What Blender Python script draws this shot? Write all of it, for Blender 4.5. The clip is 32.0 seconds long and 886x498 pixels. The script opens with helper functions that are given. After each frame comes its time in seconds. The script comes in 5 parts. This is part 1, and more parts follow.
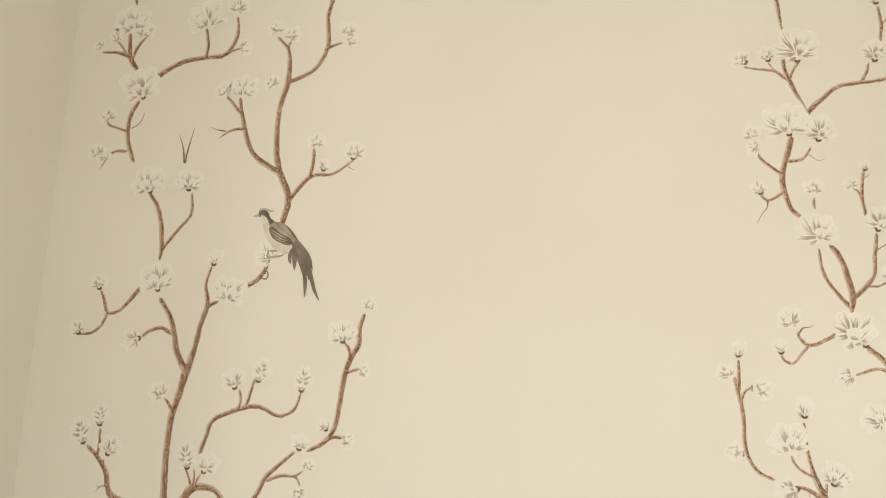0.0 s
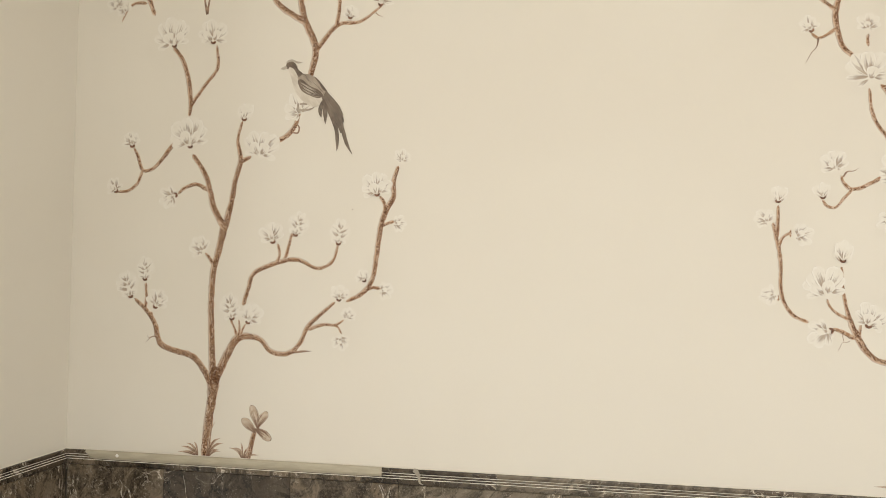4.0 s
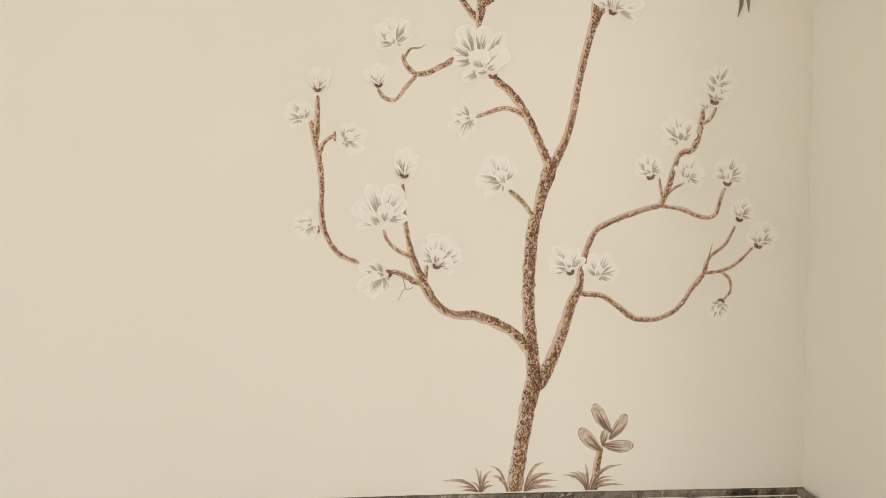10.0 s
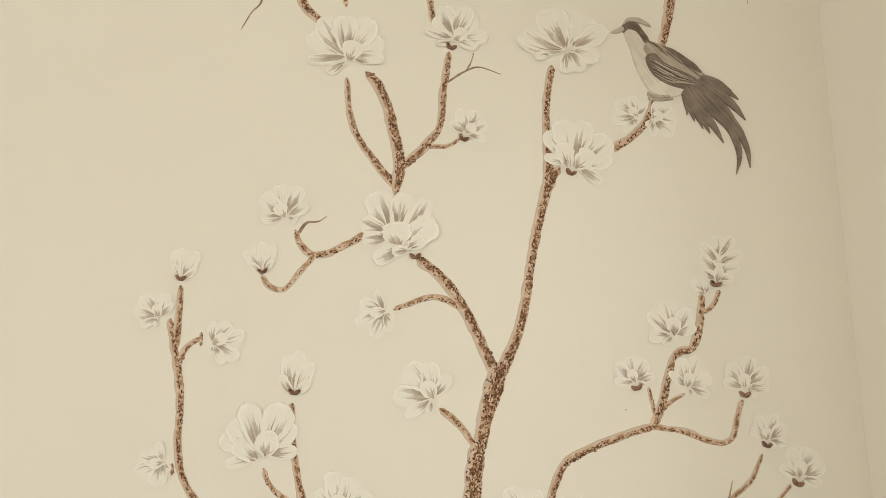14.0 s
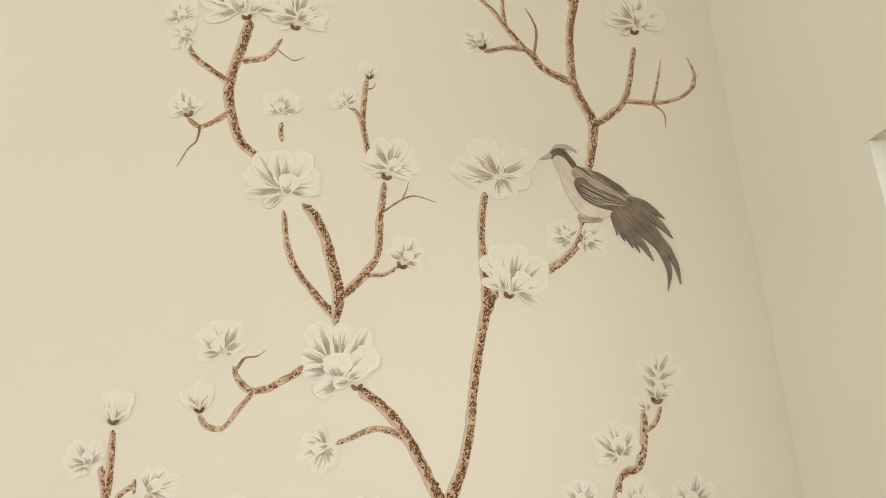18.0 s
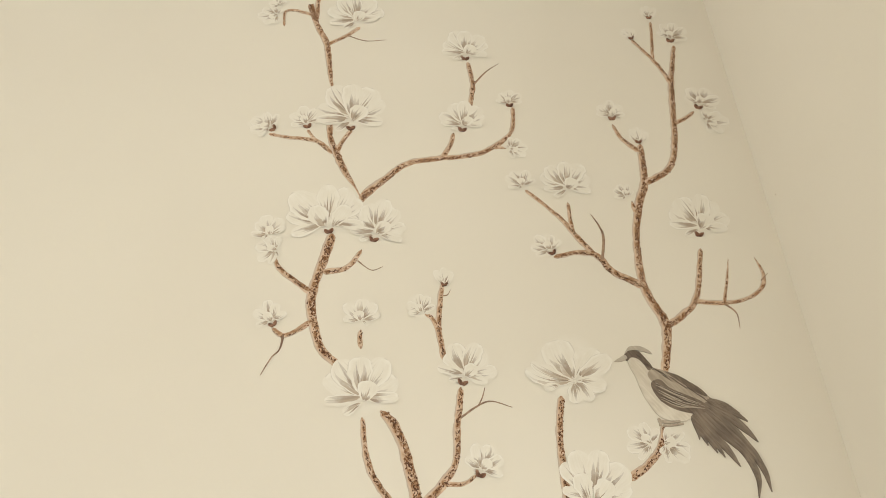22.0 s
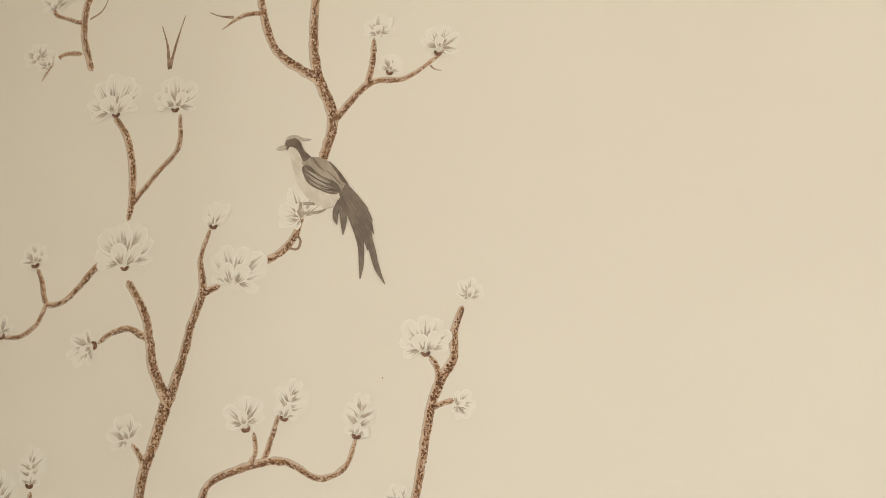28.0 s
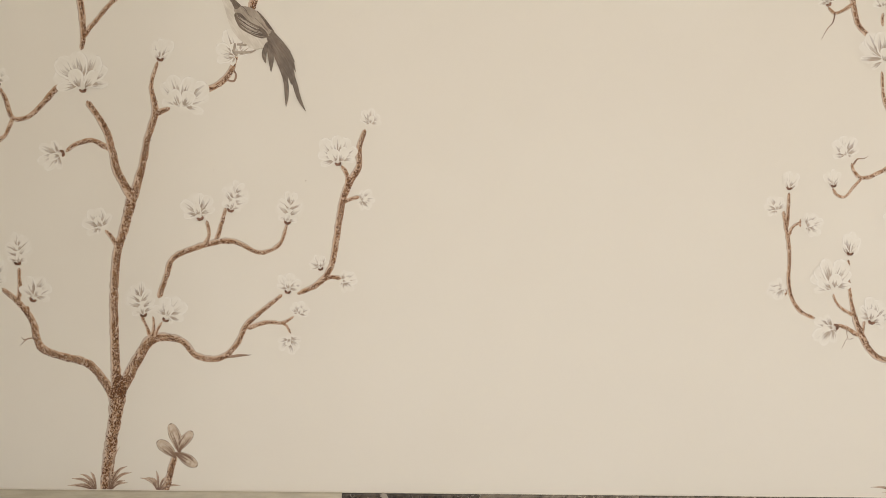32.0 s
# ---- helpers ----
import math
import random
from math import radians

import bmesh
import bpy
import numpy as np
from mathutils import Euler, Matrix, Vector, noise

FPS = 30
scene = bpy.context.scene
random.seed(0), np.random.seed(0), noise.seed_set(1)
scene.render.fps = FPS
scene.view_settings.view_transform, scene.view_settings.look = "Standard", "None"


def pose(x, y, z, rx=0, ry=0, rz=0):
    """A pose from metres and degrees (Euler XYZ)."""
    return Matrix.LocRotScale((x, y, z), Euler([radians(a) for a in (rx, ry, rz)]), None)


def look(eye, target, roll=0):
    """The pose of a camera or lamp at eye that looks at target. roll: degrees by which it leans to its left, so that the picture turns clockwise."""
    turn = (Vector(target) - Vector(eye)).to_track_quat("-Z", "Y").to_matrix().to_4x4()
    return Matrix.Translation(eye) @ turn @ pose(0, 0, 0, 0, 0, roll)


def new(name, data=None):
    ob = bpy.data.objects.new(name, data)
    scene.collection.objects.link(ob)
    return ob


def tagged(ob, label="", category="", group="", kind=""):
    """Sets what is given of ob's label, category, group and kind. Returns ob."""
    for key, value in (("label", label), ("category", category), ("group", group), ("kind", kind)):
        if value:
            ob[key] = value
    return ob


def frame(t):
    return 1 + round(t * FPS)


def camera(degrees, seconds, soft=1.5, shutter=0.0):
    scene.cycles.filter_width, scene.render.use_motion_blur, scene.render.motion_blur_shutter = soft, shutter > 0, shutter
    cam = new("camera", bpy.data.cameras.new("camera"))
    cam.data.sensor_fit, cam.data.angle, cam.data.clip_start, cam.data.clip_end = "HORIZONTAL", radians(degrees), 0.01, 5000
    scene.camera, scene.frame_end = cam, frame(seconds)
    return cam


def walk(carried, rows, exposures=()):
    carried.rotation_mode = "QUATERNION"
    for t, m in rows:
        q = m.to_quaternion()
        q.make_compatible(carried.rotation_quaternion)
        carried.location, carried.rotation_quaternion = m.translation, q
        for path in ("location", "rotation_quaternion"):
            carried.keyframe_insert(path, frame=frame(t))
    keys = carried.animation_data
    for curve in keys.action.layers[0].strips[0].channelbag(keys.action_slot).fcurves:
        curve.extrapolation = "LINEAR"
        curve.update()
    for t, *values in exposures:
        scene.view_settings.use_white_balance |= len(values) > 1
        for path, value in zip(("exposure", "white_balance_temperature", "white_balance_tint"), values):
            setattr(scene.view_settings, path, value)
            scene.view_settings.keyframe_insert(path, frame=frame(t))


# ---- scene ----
cam = camera(58.2, 32.0, soft=0.6)
PATH = [
    (0, (1.217, -2.305, 1.494), (0.889, -0.38, 1.928), 1.5),
    (0.5, (1.214, -2.306, 1.488), (0.889, -0.401, 2.0), 1.9),
    (1, (1.215, -2.31, 1.491), (0.895, -0.424, 2.075), 2.2),
    (1.5, (1.212, -2.312, 1.491), (0.895, -0.442, 2.128), 2.3),
    (2, (1.206, -2.313, 1.488), (0.898, -0.458, 2.167), 2.3),
    (2.5, (1.212, -2.312, 1.496), (0.877, -0.412, 2.025), 2.0),
    (3, (1.217, -2.3, 1.496), (0.832, -0.362, 1.806), 1.5),
    (3.5, (1.199, -2.293, 1.482), (0.801, -0.34, 1.648), 0.9),
    (5.5, (1.189, -2.261, 1.506), (0.887, -0.284, 1.48), 0.7),
    (6, (1.288, -2.233, 1.469), (1.096, -0.242, 1.497), 0.6),
    (6.5, (1.355, -2.203, 1.471), (1.322, -0.204, 1.509), -0.1),
    (7, (1.406, -2.165, 1.481), (1.497, -0.167, 1.521), -0.4),
    (7.5, (1.445, -2.087, 1.478), (1.625, -0.096, 1.51), -0.5),
    (8, (1.558, -2.005, 1.468), (1.748, -0.014, 1.477), -0.7),
    (8.5, (1.666, -1.898, 1.474), (1.849, 0.093, 1.426), -0.5),
    (9, (1.694, -1.774, 1.462), (1.874, 0.216, 1.376), -0.1),
    (9.5, (1.713, -1.623, 1.475), (1.891, 0.367, 1.376), -0.1),
    (10, (1.754, -1.517, 1.483), (1.934, 0.472, 1.378), -0.0),
    (10.5, (1.838, -1.421, 1.488), (2.004, 0.57, 1.387), -0.3),
    (11, (1.871, -1.325, 1.473), (1.999, 0.669, 1.384), -0.2),
    (11.5, (1.885, -1.211, 1.491), (1.983, 0.784, 1.394), -0.1),
    (12, (1.928, -1.154, 1.497), (1.936, 0.845, 1.432), 0.3),
    (12.5, (1.96, -1.135, 1.512), (1.943, 0.865, 1.553), 0.1),
    (13, (1.957, -1.127, 1.513), (1.966, 0.866, 1.672), -0.4),
    (13.5, (1.96, -1.127, 1.517), (2.011, 0.854, 1.789), -0.7),
    (14, (1.965, -1.129, 1.532), (2.072, 0.835, 1.897), -0.9),
    (14.5, (1.961, -1.132, 1.547), (2.116, 0.816, 1.975), -1.3),
    (16.5, (1.969, -1.139, 1.566), (2.185, 0.779, 2.092), -2.8),
    (17, (1.97, -1.137, 1.569), (2.203, 0.77, 2.125), -3.6),
    (17.5, (1.971, -1.142, 1.569), (2.214, 0.756, 2.151), -4.0),
    (18, (1.974, -1.144, 1.568), (2.222, 0.746, 2.172), -4.2),
    (18.5, (1.973, -1.15, 1.577), (2.23, 0.733, 2.2), -4.2),
    (19, (1.963, -1.15, 1.582), (2.221, 0.717, 2.251), -4.3),
    (19.5, (1.962, -1.153, 1.586), (2.193, 0.703, 2.295), -4.5),
    (20, (1.957, -1.157, 1.591), (2.159, 0.682, 2.349), -4.8),
    (20.5, (1.951, -1.168, 1.595), (2.125, 0.652, 2.406), -4.6),
    (21, (1.952, -1.173, 1.596), (2.098, 0.608, 2.495), -4.1),
    (21.5, (1.945, -1.178, 1.6), (2.083, 0.565, 2.572), -3.9),
    (22, (1.941, -1.179, 1.6), (2.066, 0.538, 2.617), -3.8),
    (22.5, (1.915, -1.178, 1.607), (1.944, 0.546, 2.619), -2.5),
    (23, (1.864, -1.178, 1.599), (1.87, 0.634, 2.445), -2.0),
    (23.5, (1.807, -1.205, 1.587), (1.898, 0.698, 2.194), -1.4),
    (24, (1.78, -1.274, 1.575), (1.936, 0.683, 1.958), -1.3),
    (24.5, (1.736, -1.344, 1.564), (1.918, 0.631, 1.821), -1.8),
    (25, (1.606, -1.395, 1.552), (1.772, 0.587, 1.762), -2.3),
    (25.5, (1.476, -1.415, 1.548), (1.548, 0.575, 1.735), -1.6),
    (26, (1.353, -1.373, 1.552), (1.299, 0.61, 1.806), -0.2),
    (26.5, (1.175, -1.346, 1.578), (0.981, 0.613, 1.933), 0.8),
    (28.5, (0.771, -1.389, 1.613), (0.352, 0.519, 2.042), 1.8),
    (29, (0.687, -1.377, 1.612), (0.274, 0.538, 2.015), 1.3),
    (29.5, (0.609, -1.438, 1.608), (0.281, 0.514, 1.895), 0.3),
    (30, (0.595, -1.536, 1.594), (0.249, 0.425, 1.777), -0.4),
    (30.5, (0.626, -1.68, 1.596), (0.289, 0.286, 1.735), -0.5),
    (31, (0.626, -1.795, 1.599), (0.513, 0.2, 1.688), -0.1),
    (31.5, (0.623, -1.883, 1.572), (0.665, 0.116, 1.584), 0.7),
    (32, (0.696, -1.959, 1.552), (0.791, 0.038, 1.529), 1.4),
]
EXPOSURES = [
    (0.0, -0.27, 6590, 10), (2.0, -0.24, 6610, 10), (3.5, -0.27, 6530, 11), (6.0, -0.39, 6500, 13), (9.0, -0.47, 6400, 14), (10.0, -0.42, 6450, 13), (11.5, -0.45, 6540, 12),
    (13.0, -0.45, 6630, 8), (17.0, -0.38, 6650, 8), (19.0, -0.37, 6640, 8), (22.0, -0.31, 6630, 8), (24.0, -0.39, 6620, 8), (26.0, -0.39, 6630, 8),
    (29.0, -0.35, 6730, 12), (30.0, -0.36, 6710, 12), (31.0, -0.43, 6600, 13), (32.0, -0.43, 6450, 15),
]
walk(cam, [(t, look(eye, target, roll)) for t, eye, target, roll in PATH], EXPOSURES)


# ---- light: three added lamps in unseen, made-up openings beside and behind the camera, sky outside ----
world = bpy.data.worlds.new("sky")
scene.world = world
world.use_nodes = True
wn = world.node_tree.nodes
sky = wn.new("ShaderNodeTexSky")
sky.sky_type, sky.sun_disc = "NISHITA", False
sky.sun_elevation, sky.sun_rotation = radians(35), radians(200)
world.node_tree.links.new(sky.outputs["Color"], wn["Background"].inputs["Color"])
wn["Background"].inputs["Strength"].default_value = 0.12


def added_light(x, y, z, width, height, power, colour, aim):
    data = bpy.data.lights.new("added_light", "AREA")
    data.shape, data.size, data.size_y = "RECTANGLE", width, height
    data.energy, data.color = power, colour
    ob = new("added_light", data)
    ob.matrix_world = look((x, y, z), aim)
    return ob


WEST, EAST, TOP = -0.4975, 2.6235, 3.45                   # the mural wall is y = 0, between two side walls
FAR_WEST, FAR_EAST, SOUTH = -3.6, 5.8, -5.2             # a wide room added unseen behind the camera, to spread the light
WING_W, WING_E, POST = -0.54, -0.311, 0.098              # where the side walls end (the west end unseen) and the room widens; thickness of the east one
RAIL = 0.9255                                           # top of the stone rail
DAY = (1.0, 0.985, 0.955)
# lamps added out of view to light the mural and both corners evenly
added_light(2.0, SOUTH + 0.02, 1.85, 4.6, 2.0, 71.0, DAY, (2.0, 0, 1.85))
added_light(FAR_WEST + 0.02, -2.2, 1.85, 2.8, 2.0, 166.0, DAY, (FAR_EAST, -2.2, 1.85))
added_light(FAR_EAST - 0.02, -3.7, 1.85, 2.8, 2.0, 110.0, DAY, (FAR_WEST, -3.7, 1.85))


# ---- materials ----
class Mat:
    """A node material under construction: a thin layer over the node tree."""

    def __init__(self, name, rough=0.6):
        self.m = bpy.data.materials.new(name)
        self.m.use_nodes = True
        self.t = self.m.node_tree
        self.out = self.t.nodes["Material Output"]
        self.b = self.t.nodes["Principled BSDF"]
        self.b.inputs["Roughness"].default_value = rough

    def put(self, socket, value):
        if isinstance(value, bpy.types.NodeSocket):
            self.t.links.new(value, socket)
        elif isinstance(value, tuple) and len(value) == 3 and socket.type == "RGBA":
            socket.default_value = (*value, 1.0)
        else:
            socket.default_value = value

    def node(self, kind, **inputs):
        n = self.t.nodes.new(kind)
        for key, value in inputs.items():
            self.put(n.inputs[key.replace("_", " ")], value)
        return n

    def math(self, op, a, b=0.0, c=0.0, clamp=False):
        n = self.t.nodes.new("ShaderNodeMath")
        n.operation, n.use_clamp = op, clamp
        for s, v in zip(n.inputs, (a, b, c)):
            self.put(s, v)
        return n.outputs[0]

    def mix(self, f, a, b):
        n = self.t.nodes.new("ShaderNodeMix")
        n.data_type = "RGBA"
        self.put(n.inputs[0], f), self.put(n.inputs[6], a), self.put(n.inputs[7], b)
        return n.outputs[2]

    def ramp(self, v, low, high):
        n = self.t.nodes.new("ShaderNodeMapRange")
        n.interpolation_type = "SMOOTHSTEP"
        self.put(n.inputs[0], v)
        n.inputs[1].default_value, n.inputs[2].default_value = low, high
        return n.outputs[0]

    def noise(self, vec, scale, detail=3.0, rough=0.55, distortion=0.0):
        n = self.node("ShaderNodeTexNoise", Scale=scale, Detail=detail, Roughness=rough, Distortion=distortion)
        if vec is not None:
            self.put(n.inputs["Vector"], vec)
        return n.outputs[0]

    def coords(self, kind="Object"):
        return self.t.nodes.new("ShaderNodeTexCoord").outputs[kind]

    def world_place(self):
        return self.t.nodes.new("ShaderNodeNewGeometry").outputs["Position"]

    def shifted(self, vec, factor=37.0):
        """The place moved by a random amount for every object."""
        r = self.t.nodes.new("ShaderNodeObjectInfo").outputs["Random"]
        n = self.t.nodes.new("ShaderNodeVectorMath")
        n.operation = "ADD"
        c = self.node("ShaderNodeCombineXYZ", X=self.math("MULTIPLY", r, factor), Y=self.math("MULTIPLY", r, factor * 0.7), Z=self.math("MULTIPLY", r, factor * 1.3))
        self.put(n.inputs[0], vec), self.put(n.inputs[1], c.outputs[0])
        return n.outputs[0]

    def scaled(self, vec, sx, sy, sz):
        n = self.t.nodes.new("ShaderNodeMapping")
        self.put(n.inputs[0], vec)
        n.inputs["Scale"].default_value = (sx, sy, sz)
        return n.outputs[0]

    def split(self, vec):
        n = self.t.nodes.new("ShaderNodeSeparateXYZ")
        self.put(n.inputs[0], vec)
        return n.outputs

    def bump(self, height, strength=0.3, distance=0.001):
        n = self.node("ShaderNodeBump", Strength=strength, Distance=distance, Height=height)
        self.put(self.b.inputs["Normal"], n.outputs[0])

    def done(self, colour=None, rough=None):
        if colour is not None:
            self.put(self.b.inputs["Base Color"], colour)
        if rough is not None:
            self.put(self.b.inputs["Roughness"], rough)
        return self.m


CREAM, CREAM_DEEP = (0.674, 0.630, 0.538), (0.660, 0.613, 0.520)


def wall_paint(name, light, deep, rough=0.55):
    k = Mat(name, rough)
    p = k.world_place()
    big = k.noise(p, 1.3, 3.0)
    roller = k.noise(p, 420.0, 2.0)
    k.bump(k.math("ADD", roller, k.math("MULTIPLY", k.noise(p, 35.0, 2.0), 0.6)), 0.12, 0.0006)
    return k.done(k.mix(k.ramp(big, 0.35, 0.65), light, deep), k.math("MULTIPLY_ADD", k.noise(p, 6.0), 0.12, rough - 0.06))


cream_paint = wall_paint("cream_paint", CREAM, CREAM_DEEP)
white_paint = wall_paint("white_paint", (0.80, 0.78, 0.72), (0.78, 0.76, 0.70), 0.4)
casing_paint = wall_paint("casing_paint", (0.66, 0.645, 0.58), (0.64, 0.625, 0.56), 0.45)
grey_paint = wall_paint("grey_paint", (0.56, 0.55, 0.50), (0.53, 0.52, 0.47), 0.45)
# the floor is unseen and made pale to throw light back onto the walls
floor_bounce = wall_paint("floor_bounce", (0.60, 0.585, 0.555), (0.55, 0.535, 0.50), 0.3)


def marble(name, deep, mid, pale, slant, low, high):
    """Polished veined stone: dark clouds in brown, slanting streaks, thin cream veins, crumbs of light stone. slant: lean of the streaks."""
    k = Mat(name, 0.16)
    p = k.shifted(k.world_place())
    x, y, z = k.split(p)[:3]
    lean = k.math("MULTIPLY_ADD", z, -slant, x)
    bend = k.math("MULTIPLY", k.math("SUBTRACT", k.noise(p, 7.0, 5.0, 0.6), 0.5), 0.16)
    along = k.node("ShaderNodeCombineXYZ", X=k.math("ADD", lean, bend), Y=y, Z=k.math("MULTIPLY", z, 0.32)).outputs[0]
    q = k.node("ShaderNodeCombineXYZ", X=k.math("ADD", lean, k.math("MULTIPLY", bend, 0.5)), Y=y, Z=k.math("MULTIPLY", z, 0.75)).outputs[0]
    cloud = k.noise(q, 8.0, 8.0, 0.66, 1.2)
    base = k.mix(k.ramp(cloud, 0.40, 0.60), deep, mid)
    streaks = k.ramp(k.noise(along, 26.0, 7.0, 0.68, 0.6), 0.50, 0.68)
    base = k.mix(k.math("MULTIPLY", streaks, 0.55), base, pale)
    blots = k.ramp(k.noise(q, 13.0, 8.0, 0.70, 1.6), 0.53, 0.60)
    base = k.mix(k.math("MULTIPLY", blots, 0.75), base, tuple(0.75 * c for c in deep))
    grain = k.noise(p, 150.0, 4.0, 0.7)
    base = k.mix(k.math("MULTIPLY", k.ramp(grain, 0.42, 0.70), 0.35), base, pale)
    # veins: thin bright lines where a bent noise crosses its middle, only in places
    v1 = k.math("ABSOLUTE", k.math("SUBTRACT", k.noise(q, 6.0, 8.0, 0.58, 1.2), 0.5))
    v2 = k.math("ABSOLUTE", k.math("SUBTRACT", k.noise(along, 15.0, 7.0, 0.62, 1.6), 0.50))
    gate = k.ramp(k.noise(p, 5.0, 3.0), 0.48, 0.58)
    rough = k.ramp(k.noise(p, 90.0, 3.0), 0.34, 0.56)
    veins = k.math("MULTIPLY", k.math("MULTIPLY", k.math("SUBTRACT", 1.0, k.ramp(v1, 0.002, 0.010)), gate), rough)
    halo = k.math("MULTIPLY", k.math("SUBTRACT", 1.0, k.ramp(v1, 0.0, 0.045)), k.math("MULTIPLY", gate, 0.45))
    thin = k.math("MULTIPLY", k.math("MULTIPLY", k.math("SUBTRACT", 1.0, k.ramp(v2, 0.002, 0.012)), k.ramp(k.noise(p, 9.0, 3.0), 0.47, 0.58)), rough)
    crumbs = k.math("MULTIPLY", k.ramp(k.noise(p, 210.0, 3.0, 0.6), 0.63, 0.70), k.ramp(k.noise(p, 14.0, 3.0), 0.40, 0.60))
    colour = k.mix(halo, base, pale)
    colour = k.mix(k.math("MULTIPLY", veins, 0.85), colour, (0.60, 0.53, 0.42))
    colour = k.mix(k.math("MULTIPLY", thin, 0.65), colour, (0.48, 0.41, 0.32))
    colour = k.mix(k.math("MULTIPLY", crumbs, 0.7), colour, (0.42, 0.36, 0.28))
    k.b.inputs["Specular IOR Level"].default_value = 0.4
    tone = k.math("MULTIPLY_ADD", k.t.nodes.new("ShaderNodeObjectInfo").outputs["Random"], high - low, low)
    hsv = k.node("ShaderNodeHueSaturation", Value=tone, Color=colour)
    return k.done(hsv.outputs[0], k.math("MULTIPLY_ADD", k.noise(p, 25.0), 0.12, 0.1))


dark_marble = marble("dark_marble", (0.014, 0.0103, 0.0064), (0.064, 0.048, 0.032), (0.15, 0.116, 0.08), 0.05, 0.8, 1.0)
brown_marble = marble("brown_marble", (0.024, 0.0178, 0.0112), (0.135, 0.103, 0.068), (0.25, 0.195, 0.135), 0.15, 0.8, 1.1)
pale_marble = marble("pale_marble", (0.046, 0.036, 0.023), (0.16, 0.13, 0.091), (0.27, 0.222, 0.16), 0.65, 0.85, 1.05)
STONE = {"d": dark_marble, "b": brown_marble, "p": pale_marble}


def vein_mat():
    k = Mat("vein_stone", 0.2)
    p = k.world_place()
    return k.done(k.mix(k.ramp(k.noise(p, 70.0, 5.0, 0.7), 0.40, 0.60), (0.13, 0.105, 0.075), (0.46, 0.41, 0.33)))


vein_stone = vein_mat()


def grout_mat():
    k = Mat("grout", 0.8)
    return k.done(k.mix(k.noise(k.world_place(), 40.0), (0.10, 0.09, 0.07), (0.16, 0.14, 0.11)))


grout = grout_mat()


def groove_mat():
    """Pale plaster dust and polish left in the grooves of the rail, broken here and there by bare stone."""
    k = Mat("groove_dust", 0.5)
    p = k.world_place()
    bare = k.ramp(k.noise(k.scaled(p, 1.0, 1.0, 3.0), 9.0, 4.0), 0.30, 0.46)
    return k.done(k.mix(bare, (0.17, 0.145, 0.11), k.mix(k.noise(p, 60.0), (0.62, 0.57, 0.47), (0.78, 0.73, 0.62))))


groove_dust = groove_mat()


# cream that stands in for light reflected by the rail's top
edge_sheen_paint = wall_paint("edge_sheen_paint", (0.70, 0.655, 0.56), (0.64, 0.59, 0.49), 0.6)


def tape_mat():
    k = Mat("paper_tape", 0.55)
    p = k.world_place()
    crinkle = k.noise(k.scaled(p, 30.0, 30.0, 140.0), 1.0, 4.0)
    k.bump(crinkle, 0.4, 0.0005)
    return k.done(k.mix(k.ramp(k.noise(k.scaled(p, 1.0, 1.0, 6.0), 14.0, 5.0, 0.65), 0.35, 0.65), (0.375, 0.332, 0.242), (0.44, 0.392, 0.29)))


paper_tape = tape_mat()
smear_paint = wall_paint("dried_plaster", (0.36, 0.32, 0.25), (0.24, 0.205, 0.16), 0.7)


def bark(name, tan, pale, wash):
    """Painted bark: a pinkish tan stroke, a greyer strip along one edge and a brown wash under the dabs. UV: x across -1..1, y along in metres."""
    k = Mat(name, 0.72)
    u, v, _ = k.split(k.coords("UV"))[:3]
    p = k.world_place()
    base = k.mix(k.ramp(k.noise(p, 70.0, 4.0), 0.35, 0.65), tan, pale)
    grey = tuple(0.70 * c + d for c, d in zip(pale, (0.055, 0.075, 0.085)))
    strip = k.math("MULTIPLY", k.ramp(k.math("MULTIPLY_ADD", k.noise(p, 45.0, 2.0), 0.5, k.math("MULTIPLY", u, -1.0)), 0.74, 1.05), k.ramp(v, 0.008, 0.035))
    base = k.mix(k.math("MULTIPLY", strip, 0.85), base, grey)
    band = k.math("SUBTRACT", 1.0, k.ramp(k.math("ABSOLUTE", k.math("SUBTRACT", u, 0.22)), 0.40, 0.85))
    under = k.math("MULTIPLY", k.ramp(k.noise(p, 120.0, 3.0), 0.40, 0.62), band)
    base = k.mix(k.math("MULTIPLY", under, 0.92), base, wash)
    line = k.math("MULTIPLY", k.ramp(u, 0.80, 0.97), k.ramp(k.noise(p, 60.0, 2.0), 0.42, 0.58))
    base = k.mix(k.math("MULTIPLY", line, 0.55), base, tuple(0.62 * c for c in wash))
    k.bump(k.noise(p, 160.0, 2.0), 0.3, 0.0004)
    return k.done(base)


branch_paint = bark("branch_paint", (0.50, 0.345, 0.23), (0.60, 0.455, 0.335), (0.27, 0.135, 0.055))
calyx_paint = bark("calyx_paint", (0.17, 0.075, 0.04), (0.26, 0.14, 0.085), (0.06, 0.022, 0.009))


def dab_mat():
    """Dark curls of the brush on the bark, each a little lighter or redder than the next."""
    k = Mat("bark_dab_paint", 0.8)
    r = k.t.nodes.new("ShaderNodeNewGeometry").outputs["Random Per Island"]
    return k.done(k.mix(k.ramp(r, 0.35, 1.0), (0.068, 0.022, 0.005), (0.20, 0.085, 0.028)))


dab_paint = dab_mat()


def tendril_mat():
    k = Mat("tendril_paint", 0.55)
    return k.done(k.mix(k.ramp(k.noise(k.world_place(), 60.0), 0.35, 0.65), (0.17, 0.10, 0.06), (0.36, 0.24, 0.16)))


tendril_paint = tendril_mat()


